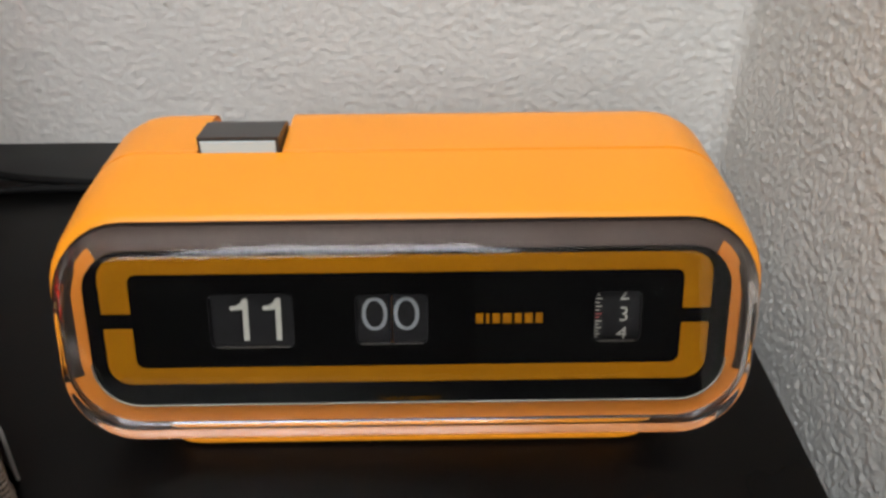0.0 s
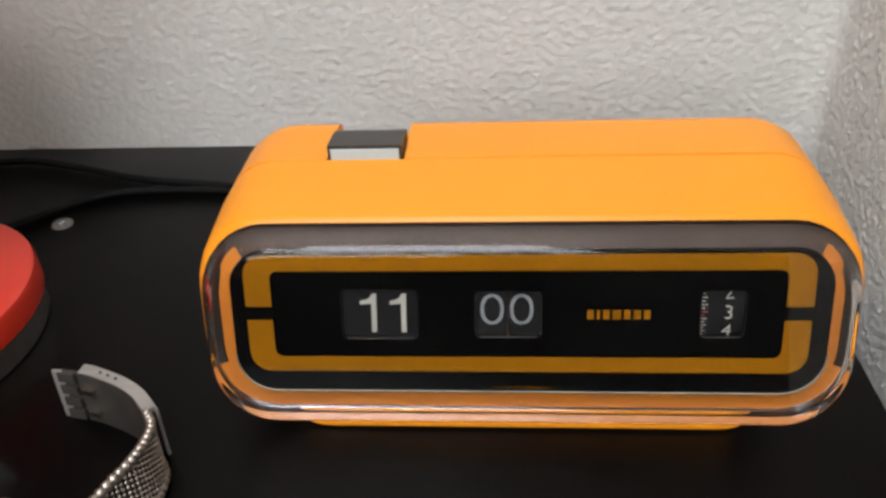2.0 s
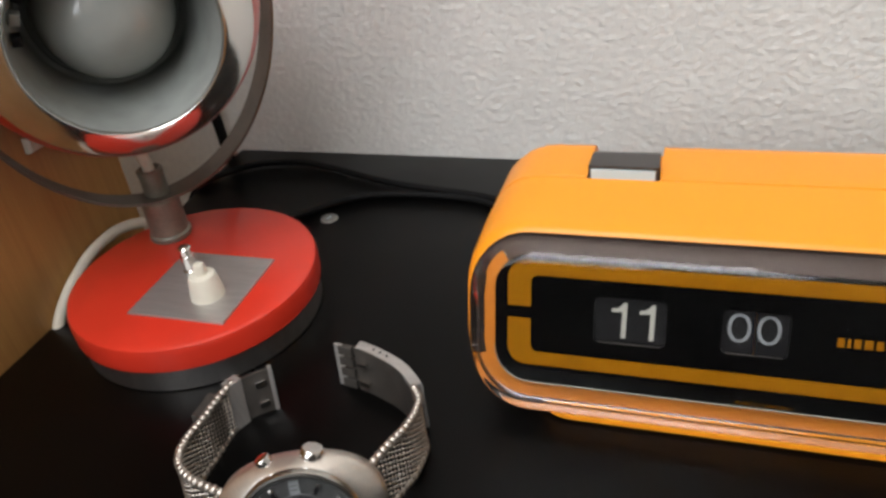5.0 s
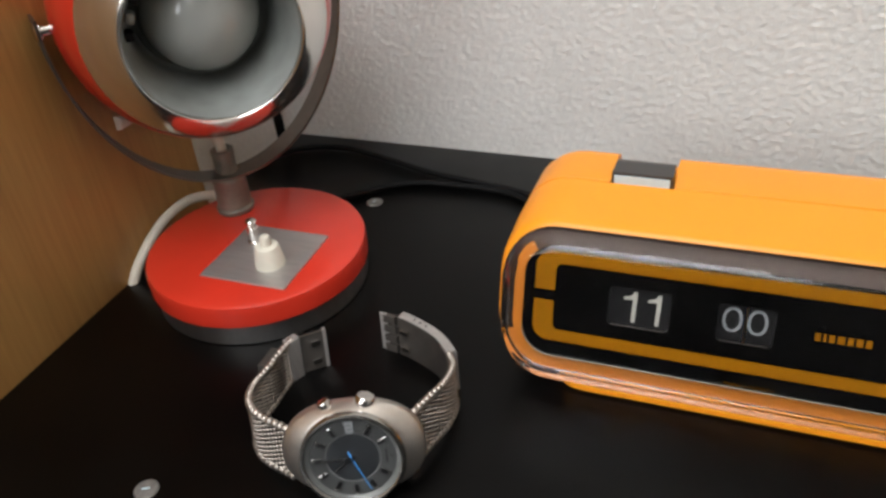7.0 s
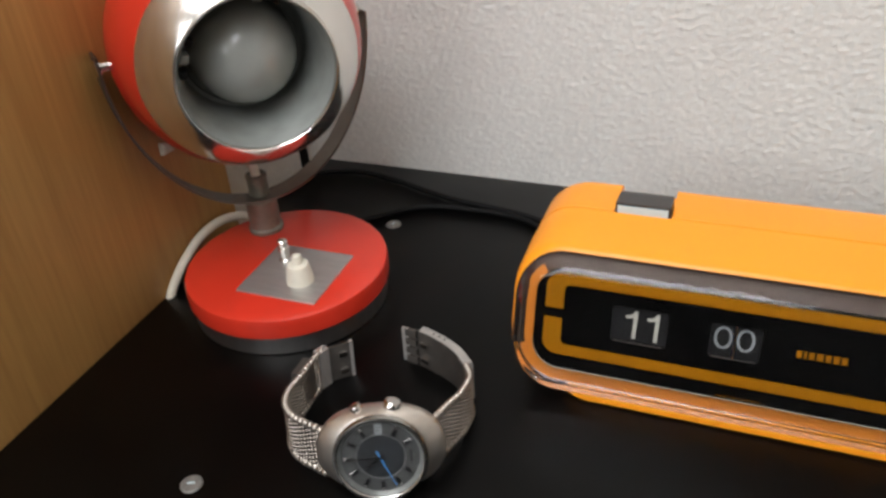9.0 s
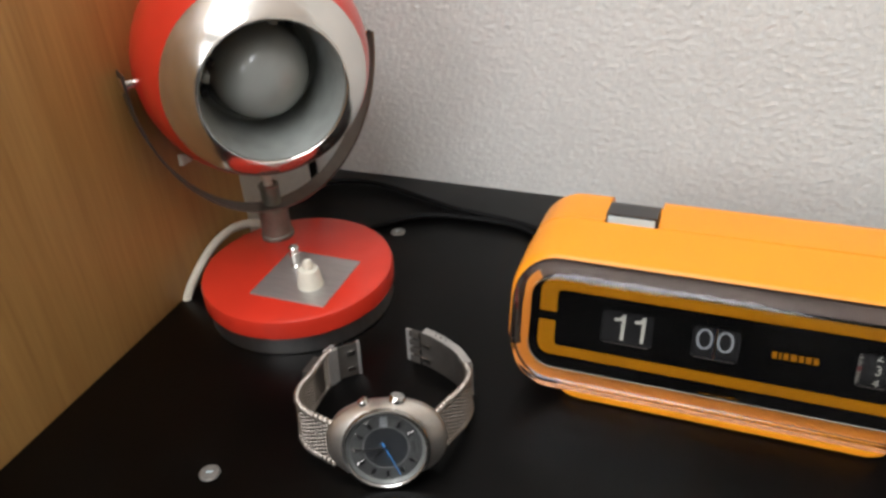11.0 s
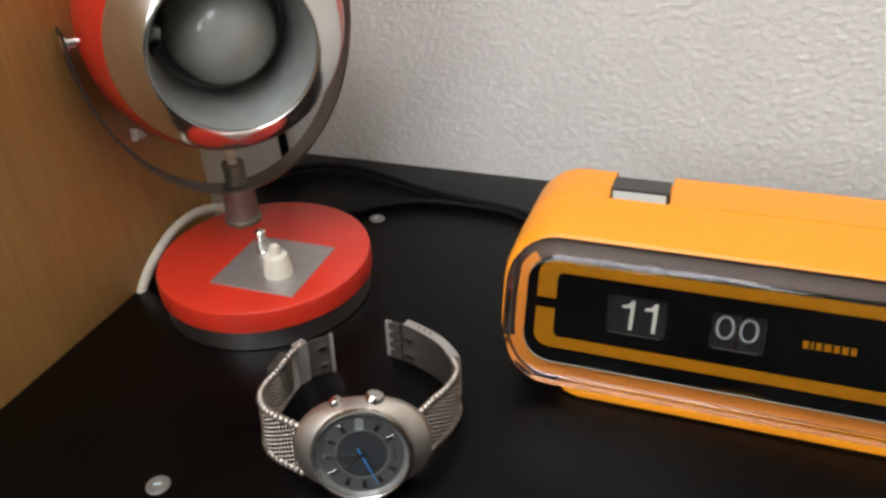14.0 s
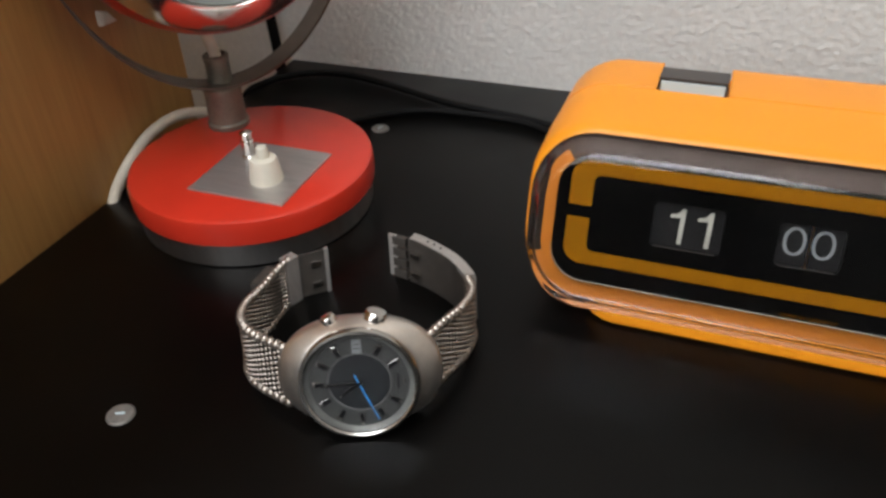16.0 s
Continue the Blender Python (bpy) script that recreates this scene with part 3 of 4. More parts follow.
# clear cover: a shallow tub with a round edge, and the orange lip that carries it
def cover_ring(k, wall, a):
    # k 0..1 from the rim to the front, wall: offset inwards, a: rounding of the front edge
    i = wall + a
    w = 0.0978 + (0.0944 - 0.0978) * k - i
    return slant_ring(w, 0.0102 + 0.0018 * k + i, 0.0674 - 0.0030 * k - i, 0.0208 - 0.0020 * k - i * 0.5, -0.0029 + 0.0078 * k, 10)


outer = [cover_ring(k, 0.0, 0.0) for k in (0.0, 0.45, 0.75)] + [cover_ring(k, 0.0, a) for k, a in ((0.90, 0.0002), (0.96, 0.0006), (0.99, 0.0011), (1.0, 0.0017), (1.0, 0.0021), (1.0, 0.0024))]
inner = [cover_ring(k, 0.0018, a) for k, a in ((0.0, 0.0), (0.45, 0.0), (0.62, 0.0002), (0.70, 0.0007), (0.73, 0.0014), (0.73, 0.0018), (0.73, 0.0021))]
bm = bmesh.new()
loft(outer, caps=(False, True), bm=bm)
loft(inner, caps=(False, True), bm=bm)
bnd = [v for v in bm.verts if v.is_boundary]
n = len(outer[0])
for k in range(n):
    bm.faces.new((bnd[k], bnd[(k + 1) % n], bnd[n + (k + 1) % n], bnd[n + k]))
cover = part("clear_cover", bm, ACRYLIC, clock, "clear acrylic cover with rounded edge")
cover.visible_shadow = False

# ---------------------------------------------------------------- cords
cable = thing("clock_cable", "black flat mains cable lying on the shelf", "cable")
tube([(-0.06, 0.285, 0.010), (-0.085, 0.325, 0.003), (-0.1125, 0.346, 0.0022), (-0.170, 0.3565, 0.0022), (-0.215, 0.371, 0.0022), (-0.2437, 0.3772, 0.0022), (-0.2700, 0.3715, 0.0022), (-0.2870, 0.352, 0.0022), (-0.2955, 0.340, -0.004), (-0.300, 0.334, -0.030)], 0.0020, BLACK_CORD, "cord", cable)
tube([(-0.06, 0.283, 0.006), (-0.090, 0.320, 0.0022), (-0.118, 0.3430, 0.0020), (-0.1650, 0.3457, 0.0020), (-0.190, 0.3385, 0.0020), (-0.2115, 0.3205, 0.0020), (-0.232, 0.303, 0.0020), (-0.262, 0.299, 0.0020)], 0.0019, BLACK_CORD, "cord", cable)

# ---------------------------------------------------------------- lamp
lamp = thing("eyeball_lamp", "red eyeball table lamp with chrome front on round red base", "lamp")
BX, BY = -0.2212, 0.2362
base_at = Matrix.Translation((BX, BY, 0))
part("base_skirt", turned([(0, 0), (0.0526, 0), (0.0534, 0.0006), (0.0534, 0.0120), (0, 0.0120)], 72, base_at), SKIRT_STEEL, lamp, "brushed steel foot ring")
part("base_disc", turned([(0, 0.0112), (0.0540, 0.0112), (0.0552, 0.0120), (0.0553, 0.0200), (0.0545, 0.0224), (0.0528, 0.0233), (0, 0.0233)], 72, base_at), RED, lamp, "red enamelled base disc")
plate = part("switch_plate", box(-0.2319, -0.1862, 0.2020, 0.2475, 0.0233, 0.0243, 0.0002), STEEL, lamp, "square brushed steel plate", smooth=False)
sw = part("switch_collar", turned([(0, 0), (0.0072, 0), (0.0072, 0.0015), (0.0060, 0.0090), (0.0054, 0.0105), (0.0030, 0.0110), (0, 0.0110)], 32, Matrix.Translation((-0.2026, 0.2185, 0.0243))), IVORY, plate, "ivory switch collar")
part("push_button", turned([(0, 0), (0.0026, 0), (0.0026, 0.0040), (0.0020, 0.0050), (0, 0.0052)], 24, Matrix.Translation((-0.2026, 0.2185, 0.0351))), IVORY, sw)
part("toggle_pin", turned([(0, 0), (0.0034, 0), (0.0034, 0.0012), (0.0029, 0.0016), (0.0029, 0.0086), (0.0025, 0.0089), (0.0025, 0.0096), (0.0029, 0.0099), (0.0029, 0.0122), (0.0022, 0.0129), (0, 0.0130)], 24, Matrix.Translation((-0.2202, 0.2337, 0.0243))), CHROME, plate, "small chrome pin")

PX, PY, BX2, BY2, BZ, BR = -0.2495, 0.2622, -0.2409, 0.2588, 0.1360, 0.0617
YOKE_AT = Vector((-0.2450, 0.2631, 0.1364))
AIM = Vector((0.690, -0.720, -0.052)).normalized()
SIDE = Vector((0.600, 0.776, 0)).normalized()
part("post", turned([(0, 0), (0.0097, 0), (0.0099, 0.0006), (0.0099, 0.0024), (0.0090, 0.0032), (0.0088, 0.0180), (0.0091, 0.0184), (0.0091, 0.0206), (0.0084, 0.0214), (0.0080, 0.0222), (0.0057, 0.0226), (0.0057, 0.0330), (0.0060, 0.0334), (0.0060, 0.0352), (0.0048, 0.0360), (0.0036, 0.0345), (0, 0.0345)], 40, Matrix.Translation((PX, PY, 0.0233))), POST_STEEL, lamp, "dull chrome post")
# yoke: half a hoop of flat steel band in the upright plane of SIDE
YH, YV, YW = 0.0686, 0.0905, 0.0066
flat_dir = Vector((-SIDE.y, SIDE.x, 0))
rings = []
for k in range(49):
    a = radians(176 + 184 * k / 48)
    c = YOKE_AT + SIDE * 0.0014
    d = SIDE * math.cos(a) * YH + Vector((0, 0, 1)) * math.sin(a) * YV
    o = (SIDE * math.cos(a) * YV + Vector((0, 0, 1)) * math.sin(a) * YH).normalized() * 0.0012
    rings.append([c + d + flat_dir * -YW, c + d + flat_dir * YW, c + d + o + flat_dir * YW, c + d + o - flat_dir * YW])
yoke = part("yoke", loft(rings, caps=(True, True)), DARK_STEEL, lamp, "flat steel yoke band")
for s in (-1, 1):
    m = Matrix.Translation(YOKE_AT + SIDE * s * 0.0592) @ (SIDE * s).to_track_quat("Z", "Y").to_matrix().to_4x4()
    part("pivot_screw", turned([(0, 0), (0.0024, 0), (0.0024, 0.0070), (0.0044, 0.0072), (0.0044, 0.0088), (0.0034, 0.0100), (0, 0.0104)], 20, m), CHROME, yoke, "chrome pivot screw")
ball = Matrix.Translation((BX2, BY2, BZ)) @ AIM.to_track_quat("Z", "Y").to_matrix().to_4x4()
OPEN, CAPA = 37.0, 56.5
prof = [(BR * math.sin(radians(a)), BR * math.cos(radians(a))) for a in np.linspace(CAPA + 0.3, 180, 28)]
prof[-1] = (0, -BR)
part("red_shell", turned([(BR * 0.975 * math.sin(radians(CAPA + 0.3)), BR * 0.975 * math.cos(radians(CAPA + 0.3)))] + prof, 72, ball), RED, lamp, "red enamelled ball shell")
prof = [((BR + 0.0004) * math.sin(radians(a)), (BR + 0.0004) * math.cos(radians(a))) for a in np.linspace(CAPA, OPEN, 18)]
lip_r, lip_z = prof[-1]
part("chrome_front", turned([(prof[0][0] - 0.002, prof[0][1])] + prof + [(lip_r - 0.0008, lip_z + 0.0003), (lip_r - 0.0014, lip_z - 0.0004), (lip_r - 0.0016, lip_z - 0.0030)], 72, ball), CHROME_FRONT, lamp, "polished chrome front ring")
# stepped reflector inside
pr = []
for k in range(30):
    z = lip_z - 0.0010 - 0.0018 * k
    r = lip_r - 0.0016 - 0.00018 * k - (0.0022 * max(0, k - 22))
    pr += [(r, z), (r - 0.00055, z - 0.0008), (r - 0.00055, z - 0.0011), (r - 0.0001, z - 0.0016)]
pr.append((0, pr[-1][1] - 0.001))
part("reflector", turned(pr, 64, ball), ALUMINIUM, lamp, "grooved aluminium reflector")
BULB_R = 0.0264
bulb_line = [(BULB_R * math.sin(radians(a)), BULB_R * math.cos(radians(a))) for a in range(0, 136, 9)]
bulb = part("bulb", turned(bulb_line + [(0.0150, -0.0240), (0.0138, -0.0310), (0.0135, -0.0390)], 48, ball @ Matrix.Translation((0, 0, 0.0125))), BULB, lamp, "frosted grey glass bulb")
# spring tabs and vent slots on the reflector wall
UP3 = AIM.cross(SIDE) * -1.0
UP3 = UP3 if UP3.z > 0 else UP3 * -1.0
for ang, wide, mat, name in ((146, 0.0036, WATCH_DARK, "vent_slot"), (172, 0.0036, WATCH_DARK, "vent_slot"), (159, 0.0042, ALUMINIUM, "spring_tab"), (62, 0.0034, WATCH_DARK, "vent_slot"), (78, 0.0042, ALUMINIUM, "spring_tab")):
    out = SIDE * math.cos(radians(ang)) + UP3 * math.sin(radians(ang))
    at = Vector((BX2, BY2, BZ)) + AIM * (lip_z - 0.0130) + out * (lip_r - 0.0040)
    bm = box(-wide / 2, wide / 2, -0.0026, 0.0010, -0.0035, 0.0035, 0.0006)
    bm.transform(Matrix.Translation(at) @ Matrix((AIM.cross(out), out, AIM)).transposed().to_4x4())
    part(name, bm, mat, lamp)
white_cord = tube([(PX, PY, 0.0560), (PX - 0.0005, PY, 0.0615), (PX - 0.0035, PY + 0.0008, 0.0675), (PX - 0.009, PY + 0.003, 0.0740), (PX - 0.016, PY + 0.006, 0.0800)], 0.0028, CORD, "inner_cord", lamp, "ivory cord into the ball")
lead = thing("lamp_cable", "ivory round lamp cable curving behind the red base", "cable")
tube([(-0.2600, 0.2700, 0.0150), (-0.2680, 0.2758, 0.0180), (-0.2770, 0.2760, 0.0194), (-0.2852, 0.2660, 0.0203), (-0.2876, 0.2490, 0.0190), (-0.2882, 0.2345, 0.0140), (-0.2886, 0.2230, 0.0075), (-0.2888, 0.2165, 0.0020), (-0.2889, 0.2135, -0.0020)], 0.0028, CORD, "cord", lead)
clip = thing("cable_clip", "small ivory cable clip on the oak cabinet side", "cable clip")
part("body", loft([[(x, y, z) for y, z in ((0.2400 + i, 0.0760 + i), (0.2495 - 2 * i, 0.0756 + i), (0.2450, 0.0812 - i), (0.2406 + i, 0.0828 - i))] for x, i in ((-0.2922, 0.0), (-0.2895, 0.0), (-0.2884, 0.0009))], caps=(True, True)), IVORY, clip)
plug_cord = thing("black_plug_lead", "black lead rising behind the lamp to the wall", "cable")
tube([(-0.2935, 0.3860, -0.14), (-0.2945, 0.3855, -0.03), (-0.2955, 0.3850, 0.013), (-0.2970, 0.3850, 0.036), (-0.2990, 0.3855, 0.075), (-0.3000, 0.3875, 0.13)], 0.0034, BLACK_CORD, "cord", plug_cord)

# ---------------------------------------------------------------- wristwatch
Q, B = Vector((0.927, 0.374, 0)).normalized(), Vector((-0.374, 0.927, 0)).normalized()
LEAN_BACK = radians(15)
WUP = (B * math.sin(LEAN_BACK) + Vector((0, 0, 1)) * math.cos(LEAN_BACK)).normalized()
WN = Q.cross(WUP)
DIALP = Vector((-0.1153, 0.1238, 0.0191))
WATCH = Matrix.Translation(DIALP) @ Matrix((Q, WUP, WN)).transposed().to_4x4()
watch = thing("wristwatch", "steel wristwatch with mesh strap standing on its edge", "watch")


def oval(a, b, z, n=2.5, steps=64):
    pts = []
    for k in range(steps):
        t = 2 * math.pi * k / steps
        c, s = math.cos(t), math.sin(t)
        pts.append(WATCH @ Vector((a * math.copysign(abs(c) ** (2 / n), c), 0.0008 + b * math.copysign(abs(s) ** (2 / n), s), z)))
    return pts


case = part("case", loft([oval(0.0190, 0.0152, -0.0125, 2.2), oval(0.0236, 0.0172, -0.0121, 2.3), oval(0.0255, 0.0185, -0.0102, 2.3), oval(0.0261, 0.0190, -0.0068, 2.25), oval(0.0260, 0.0190, -0.0060, 2.25), oval(0.0254, 0.0189, -0.0052, 2.2),
                          oval(0.0222, 0.0187, -0.0030, 2.1), oval(0.0198, 0.0184, -0.0018, 2.02), oval(0.0188, 0.0182, -0.0013, 2.0), oval(0.0178, 0.0178, -0.0012, 2.0), oval(0.0172, 0.0172, -0.0026, 2.0)], caps=(True, False)), WATCH_STEEL, watch, "brushed steel barrel case")
part("bezel", turned([(0.0172, -0.0024), (0.0190, -0.0014), (0.0191, 0.0003), (0.0187, 0.0011), (0.0178, 0.0013), (0.0173, 0.0008), (0.0172, -0.0004), (0.0172, -0.0024)], 72, WATCH), BEZEL_STEEL, watch, "polished steel bezel")
dial = part("dial", turned([(0, -0.0016), (0.0098, -0.0016), (0.0100, -0.0014), (0.0104, -0.0014), (0.0173, -0.0012), (0.0173, -0.0022), (0, -0.0022)], 64, WATCH), WATCH_DIAL, watch, "dark grey watch dial")
part("chapter_ring", turned([(0.0156, -0.0012), (0.0158, -0.0009), (0.0172, 0.0000), (0.0172, -0.0012)], 64, WATCH), FLANGE_GREY, dial, "grey inner flange ring")
part("centre_disc", turned([(0, -0.00145), (0.0095, -0.00145), (0.0096, -0.00158), (0, -0.00158)], 64, WATCH), DIAL_CENTRE, dial, "darker centre disc")
part("centre_ring", turned([(0.0096, -0.00155), (0.0097, -0.00130), (0.0100, -0.00130), (0.0101, -0.00155)], 64, WATCH), FLANGE_GREY, dial)
for k in range(12):
    a = radians(30 * k)
    m = WATCH @ Matrix.Rotation(-a, 4, "Z") @ Matrix.Translation((0, 0.0126, -0.0012))
    if k == 0:
        bm = box(-0.0015, 0.0015, -0.0024, 0.0024, 0, 0.0004, 0.0001)
        bm.transform(m)
        window = part("date_window", bm, DIGIT_GREY, watch, "pale date window", smooth=False)
        for y in (-0.0006, 0.0008):
            bm = box(-0.0009, 0.0009, y - 0.00016, y + 0.00016, 0.0004, 0.00045)
            bm.transform(m)
            part("date_bar", bm, WATCH_DIAL, window, smooth=False)
        continue
    if k == 3:
        part("marker_dot", turned([(0, 0), (0.0005, 0), (0.0004, 0.0005), (0, 0.0006)], 16, m @ Matrix.Translation((0, 0.0014, 0))), CHROME, dial)
        bm = box(-0.0026, 0.0026, -0.0008, -0.0003, 0, 0.0002)
        bm.transform(m)
        part("printed_bar", bm, WATCH_DARK, dial, smooth=False)
        continue
    bm = box(-0.0008, 0.0008, -0.0015, 0.0021, 0, 0.0006, 0.0002)
    bm.transform(m)
    marker = part("hour_marker", bm, CHROME, watch, smooth=False)
    bm = box(-0.00066, 0.00066, -0.0017, 0.0012, 0.0003, 0.00075)
    bm.transform(m)
    part("inlay", bm, WATCH_DARK, marker, smooth=False)


def watch_hand(name, angle, tail, length, width, z, mat, label=""):
    bm = loft([[(x, y, h) for x, y in ((-width, -tail), (width, -tail), (width * 0.5, length), (-width * 0.5, length))] for h in (z, z + 0.00012)], caps=(True, True))
    bm.transform(WATCH @ Matrix.Rotation(radians(-angle), 4, "Z"))
    return part(name, bm, mat, watch, label, smooth=False)


hour = watch_hand("hour_pointer", 234, 0.001, 0.0080, 0.0008, -0.0009, BEZEL_STEEL, "dark hour pointer")
minute = watch_hand("minute_pointer", 268, 0.001, 0.0146, 0.0007, -0.0006, BEZEL_STEEL, "dark minute pointer")
for owner, angle, length, width, z in ((hour, 234, 0.0074, 0.00062, -0.00076), (minute, 268, 0.0100, 0.00052, -0.00046)):
    watch_hand("pointer_inlay", angle, 0.0008, length, width, z, WATCH_DARK).parent = owner
watch_hand("second_pointer", 157, 0.0036, 0.0138, 0.00024, -0.0002, BLUE, "blue second pointer")
part("pointer_hub", turned([(0, -0.0009), (0.0008, -0.0009), (0.0008, -0.0001), (0, 0.0)], 20, WATCH), WATCH_DARK, dial)
crystal = part("crystal", turned([(0, 0.0017), (0.008, 0.0015), (0.0130, 0.0014), (0.0171, 0.0010), (0.0171, 0.0007), (0.0130, 0.0010), (0.008, 0.0009), (0, 0.0011)], 64, WATCH), CRYSTAL, watch, "clear watch crystal")
crystal.visible_shadow = False
for ang, r, name in ((-17, 0.0037, "crown"), (24, 0.0026, "pusher")):
    m = WATCH @ Matrix.Rotation(radians(ang), 4, "Z") @ Matrix.Translation((0, 0.0172, -0.0066)) @ Matrix.Rotation(radians(-90), 4, "X")
    knob = part(name, turned([(0, 0), (r * 0.6, 0), (r * 0.6, 0.0014), (r, 0.0016), (r, 0.0046), (r * 0.85, 0.0053), (0, 0.0055)], 9 if name == "crown" else 24, m), CHROME, watch, "polished knurled crown" if name == "crown" else "round steel pusher")

# strap: a line on the shelf in the watch's own plan (along Q, along B from the dial)
ORIGIN = Vector((-0.1172, 0.1257, 0))


def rise(b):
    """The strap climbs to the middle of the case near its lugs."""
    t = min(1.0, max(0.0, (b - 0.004) / 0.046))
    return 0.0064 * (1 - t * t * (3 - 2 * t))


def strap_point(q, b, z):
    """A place on the strap: its foot line in plan, and z up its leaning width."""
    return ORIGIN + Q * q + B * b + Vector((0, 0, rise(b))) + WUP * z


def smooth_line(pts, step):
    """Even steps along a smooth curve through plan points."""
    dense = []
    v = [Vector((*p, 0)) for p in pts]
    for i in range(len(v) - 1):
        p0, p1, p2, p3 = v[max(i - 1, 0)], v[i], v[i + 1], v[min(i + 2, len(v) - 1)]
        for k in range(60):
            t = k / 60
            dense.append(0.5 * ((2 * p1) + (p2 - p0) * t + (2 * p0 - 5 * p1 + 4 * p2 - p3) * t * t + (3 * p1 - p0 - 3 * p2 + p3) * t ** 3))
    dense.append(v[-1])
    out, left = [dense[0]], step
    for a, b in zip(dense, dense[1:]):
        d = (b - a).length
        while d >= left > 0 and d > 1e-9:
            a = a + (b - a) * (left / d)
            out.append(a.copy())
            d = (b - a).length
            left = step
        left -= d
    return out


SW, PITCH = 0.0200, 0.00190


def widen(b):
    """The strap is a little wider at the lugs than at the clasp."""
    return 1.05 - 0.15 * min(1.0, max(0.0, (b - 0.004) / 0.050))


def plate_band(name, pts, z0, z1, thick, mat, parent, label=""):
    line = smooth_line(pts, min(0.0015, (Vector(pts[-1]) - Vector(pts[0])).length / 3.01))
    rings = []
    for i, p in enumerate(line):
        d = (line[min(i + 1, len(line) - 1)] - line[max(i - 1, 0)]).normalized()
        nrm = Vector((-d.y, d.x, 0)) * thick / 2
        rings.append([strap_point(p.x + s * nrm.x, p.y + s * nrm.y, z * widen(p.y)) for s, z in ((-1, z0), (1, z0), (1, z1), (-1, z1))])
    return part(name, loft(rings, caps=(True, True)), mat, parent, label)


def mesh_band(pts, label):
    """Woven steel mesh: rows of small slanting wire loops with coiled edges."""
    line = smooth_line(pts, PITCH)
    ico = bmesh.new()
    bmesh.ops.create_icosphere(ico, subdivisions=2, radius=1.0)
    iv = [v.co.copy() for v in ico.verts]
    fi = [[v.index for v in f.verts] for f in ico.faces]
    ico.free()
    verts, faces = [], []
    rows = 11
    for i, p in enumerate(line):
        d = (line[min(i + 1, len(line) - 1)] - line[max(i - 1, 0)]).normalized()
        along = Q * d.x + B * d.y
        across = Vector((-along.y, along.x, 0))
        for j in range(rows):
            z = 0.0008 + (SW - 0.0016) * (j + (0.5 if i % 2 else 0.0)) / (rows - 0.5)
            c = strap_point(p.x, p.y, z * widen(p.y))
            k0 = len(verts)
            lean = 0.12 if i % 2 else -0.12
            for q in iv:
                verts.append(c + along * q.x * PITCH * 0.43 + across * q.y * 0.00105 + WUP * (q.z * 0.00076 + q.x * lean * 0.0008))
            faces += [[k0 + f for f in face] for face in fi]
    for i, p in enumerate(smooth_line(pts, 0.0027)):
        turn = 0.5 * math.sin(i * 2.1)
        for z in (0.0006, SW - 0.0006):
            c = strap_point(p.x, p.y, z * widen(p.y))
            k0 = len(verts)
            for q in iv:
                w = Vector((q.x * 0.00165, q.y * 0.00140, 0))
                verts.append(c + Q * (w.x * math.cos(turn) - w.y * math.sin(turn)) + B * (w.x * math.sin(turn) + w.y * math.cos(turn)) + WUP * q.z * 0.0016)
            faces += [[k0 + f for f in face] for face in fi]
    # a near-black sheet inside the mesh stands for the shade in its gaps
    plate_band("gap_shade", pts, 0.0012, SW - 0.0012, 0.0008, WATCH_DARK, watch, "dark sheet for the shade in the gaps of the weave")
    me = bpy.data.meshes.new("mesh_strap")
    me.from_pydata([tuple(v) for v in verts], [], faces)
    return part_mesh("mesh_strap", me, MESH_STEEL, watch, label, kind="stuff")


mesh_band([(0.0225, 0.0045), (0.0286, 0.0138), (0.0349, 0.0238), (0.0391, 0.0374), (0.0372, 0.0482)], "woven steel mesh strap")
mesh_band([(-0.0230, 0.0030), (-0.0346, 0.0121), (-0.0404, 0.0229), (-0.0410, 0.0352), (-0.0370, 0.0480), (-0.0338, 0.0570), (-0.0300, 0.0640)], "woven steel mesh strap")
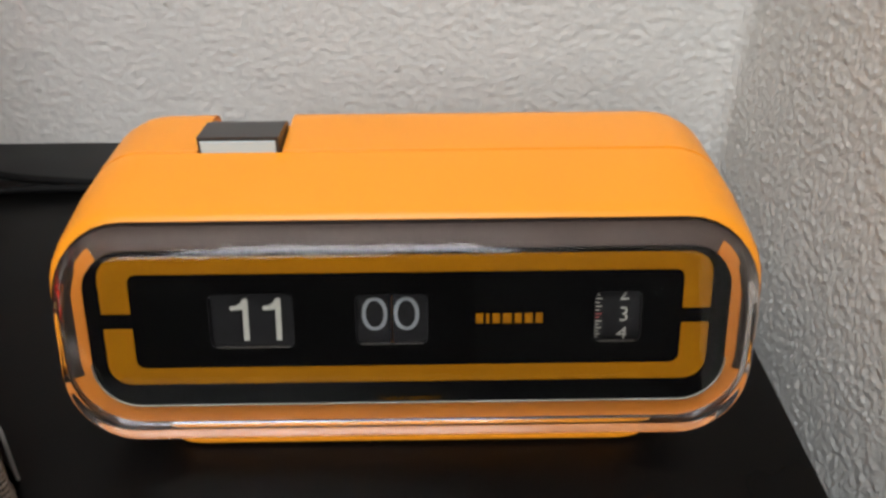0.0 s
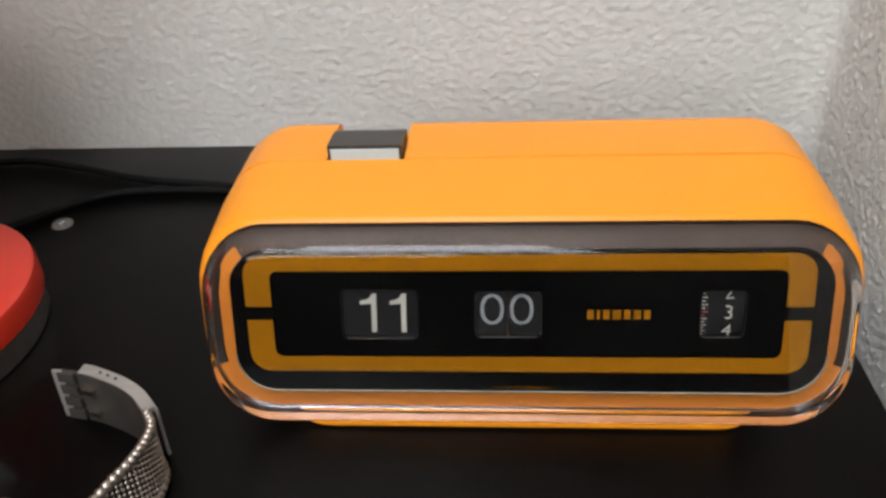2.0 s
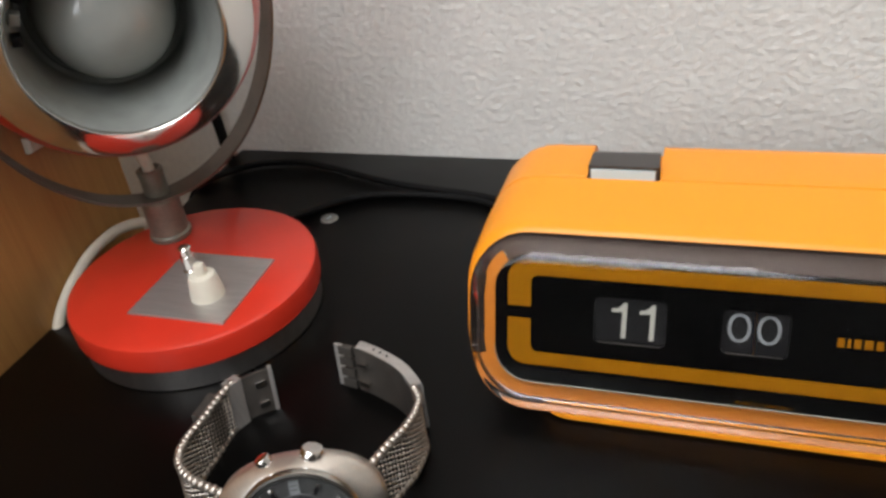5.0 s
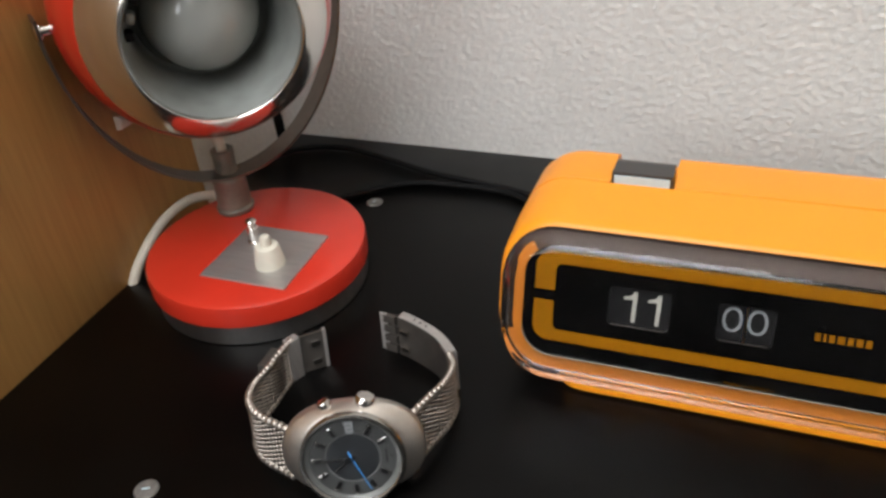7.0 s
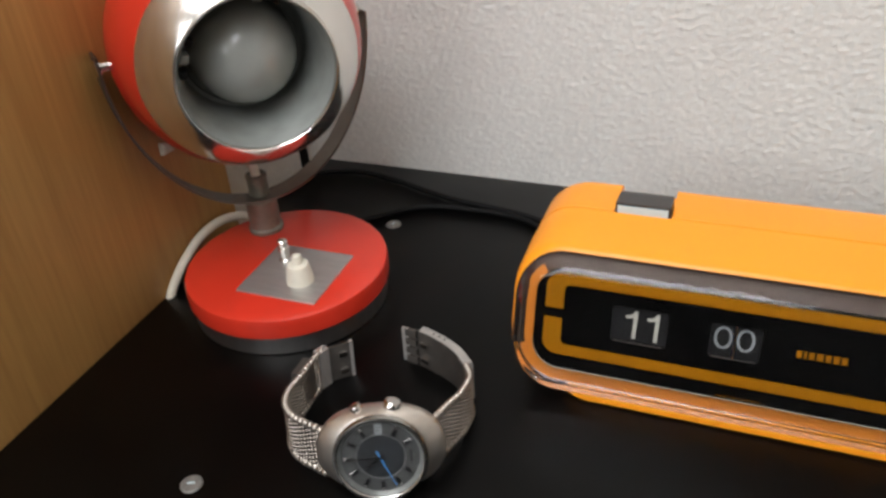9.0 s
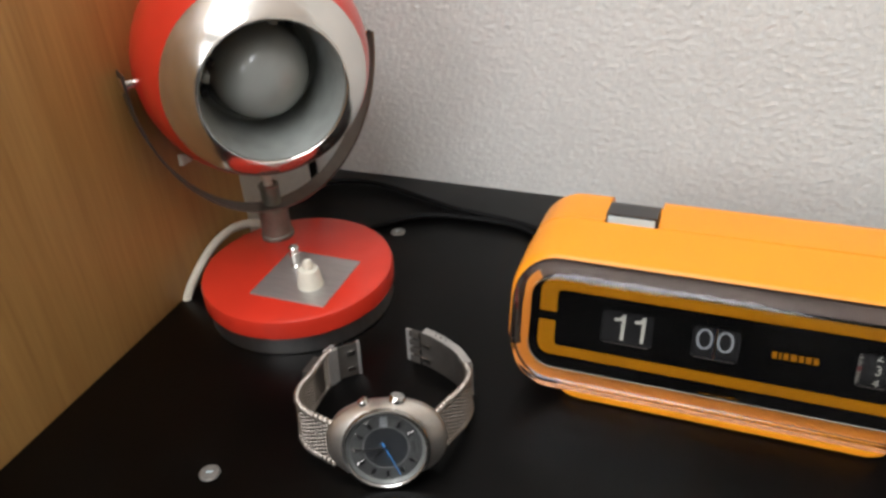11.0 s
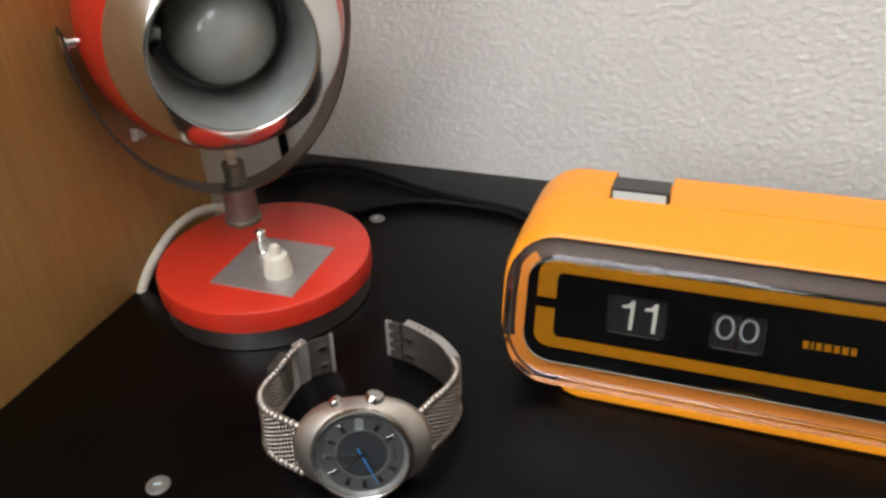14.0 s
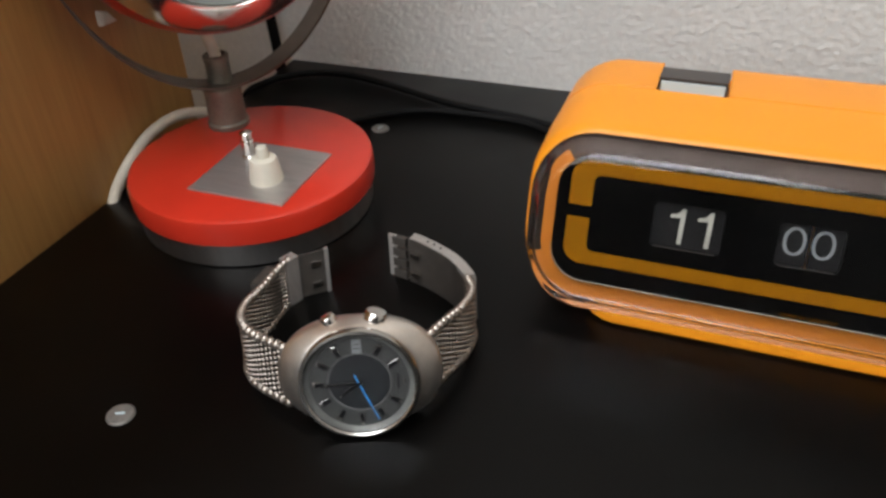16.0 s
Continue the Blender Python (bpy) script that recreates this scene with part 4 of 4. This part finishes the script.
# folding clasp: a curved inner plate with a folded top flange, hinge comb and two catches at its free end
clasp = plate_band("clasp_plate", [(0.0378, 0.0460), (0.0340, 0.0552), (0.0288, 0.0625), (0.0195, 0.0715), (0.0150, 0.0745)], 0.0, SW, 0.0014, CLASP_STEEL, watch, "curved steel clasp plate")
plate_band("clasp_rim", [(0.0388, 0.0465), (0.0352, 0.0558), (0.0300, 0.0633), (0.0207, 0.0725), (0.0165, 0.0752)], SW - 0.0014, SW + 0.0004, 0.0040, STEEL, clasp, "folded upper edge")
plate_band("clasp_cover", [(0.0406, 0.0470), (0.0368, 0.0568), (0.0316, 0.0645), (0.0222, 0.0738)], 0.0008, SW - 0.0010, 0.0010, STEEL, clasp, "outer clasp cover")
for q, b in ((0.0262, 0.0676), (0.0238, 0.0699), (0.0286, 0.0650)):
    part("pin_hole", turned([(0, 0), (0.00055, 0), (0.00055, 0.0001), (0, 0.0001)], 12, Matrix.Translation(strap_point(q, b, (SW + 0.0004) * widen(b) + 0.0001))), WATCH_DARK, clasp)
for z0, z1 in ((0.0005, 0.0042), (0.0058, 0.0092), (0.0108, 0.0142), (0.0158, 0.0195)):
    plate_band("hinge_knuckle", [(0.0152, 0.0742), (0.0098, 0.0775)], z0, z1, 0.0022, CLASP_STEEL, clasp)
plate_band("hinge_tongue", [(0.0112, 0.0768), (0.0082, 0.0784)], 0.0004, SW - 0.0004, 0.0010, STEEL, clasp, "thin end tongue")
for z in (0.0052, 0.0142):
    plate_band("catch", [(0.0172, 0.0715), (0.0205, 0.0690)], z - 0.0009, z + 0.0009, 0.0026, CHROME, clasp, "bright catch tab")
# buckle end: slider over the mesh, clamp bar and a slotted end plate
plate_band("buckle_slider", [(-0.0395, 0.0470), (-0.0352, 0.0585)], -0.0002, SW + 0.0004, 0.0052, CLASP_STEEL, watch, "steel slider on the strap")
end_plate = plate_band("buckle_plate", [(-0.0305, 0.0632), (-0.0250, 0.0668), (-0.0160, 0.0700)], 0.0002, SW - 0.0006, 0.0010, CLASP_STEEL, watch, "steel buckle end plate")
plate_band("buckle_bar", [(-0.0322, 0.0620), (-0.0278, 0.0664)], 0.0, SW + 0.0003, 0.0042, STEEL, end_plate, "folded clamp bar")
for z in (0.0048, 0.0142):
    plate_band("slot_lip", [(-0.0222, 0.0672), (-0.0186, 0.0685)], z - 0.0011, z + 0.0011, 0.0014, CHROME, end_plate, "bright slot edge")
plate_band("end_flange", [(-0.0172, 0.0696), (-0.0158, 0.0701)], 0.0, SW, 0.0018, STEEL, end_plate)
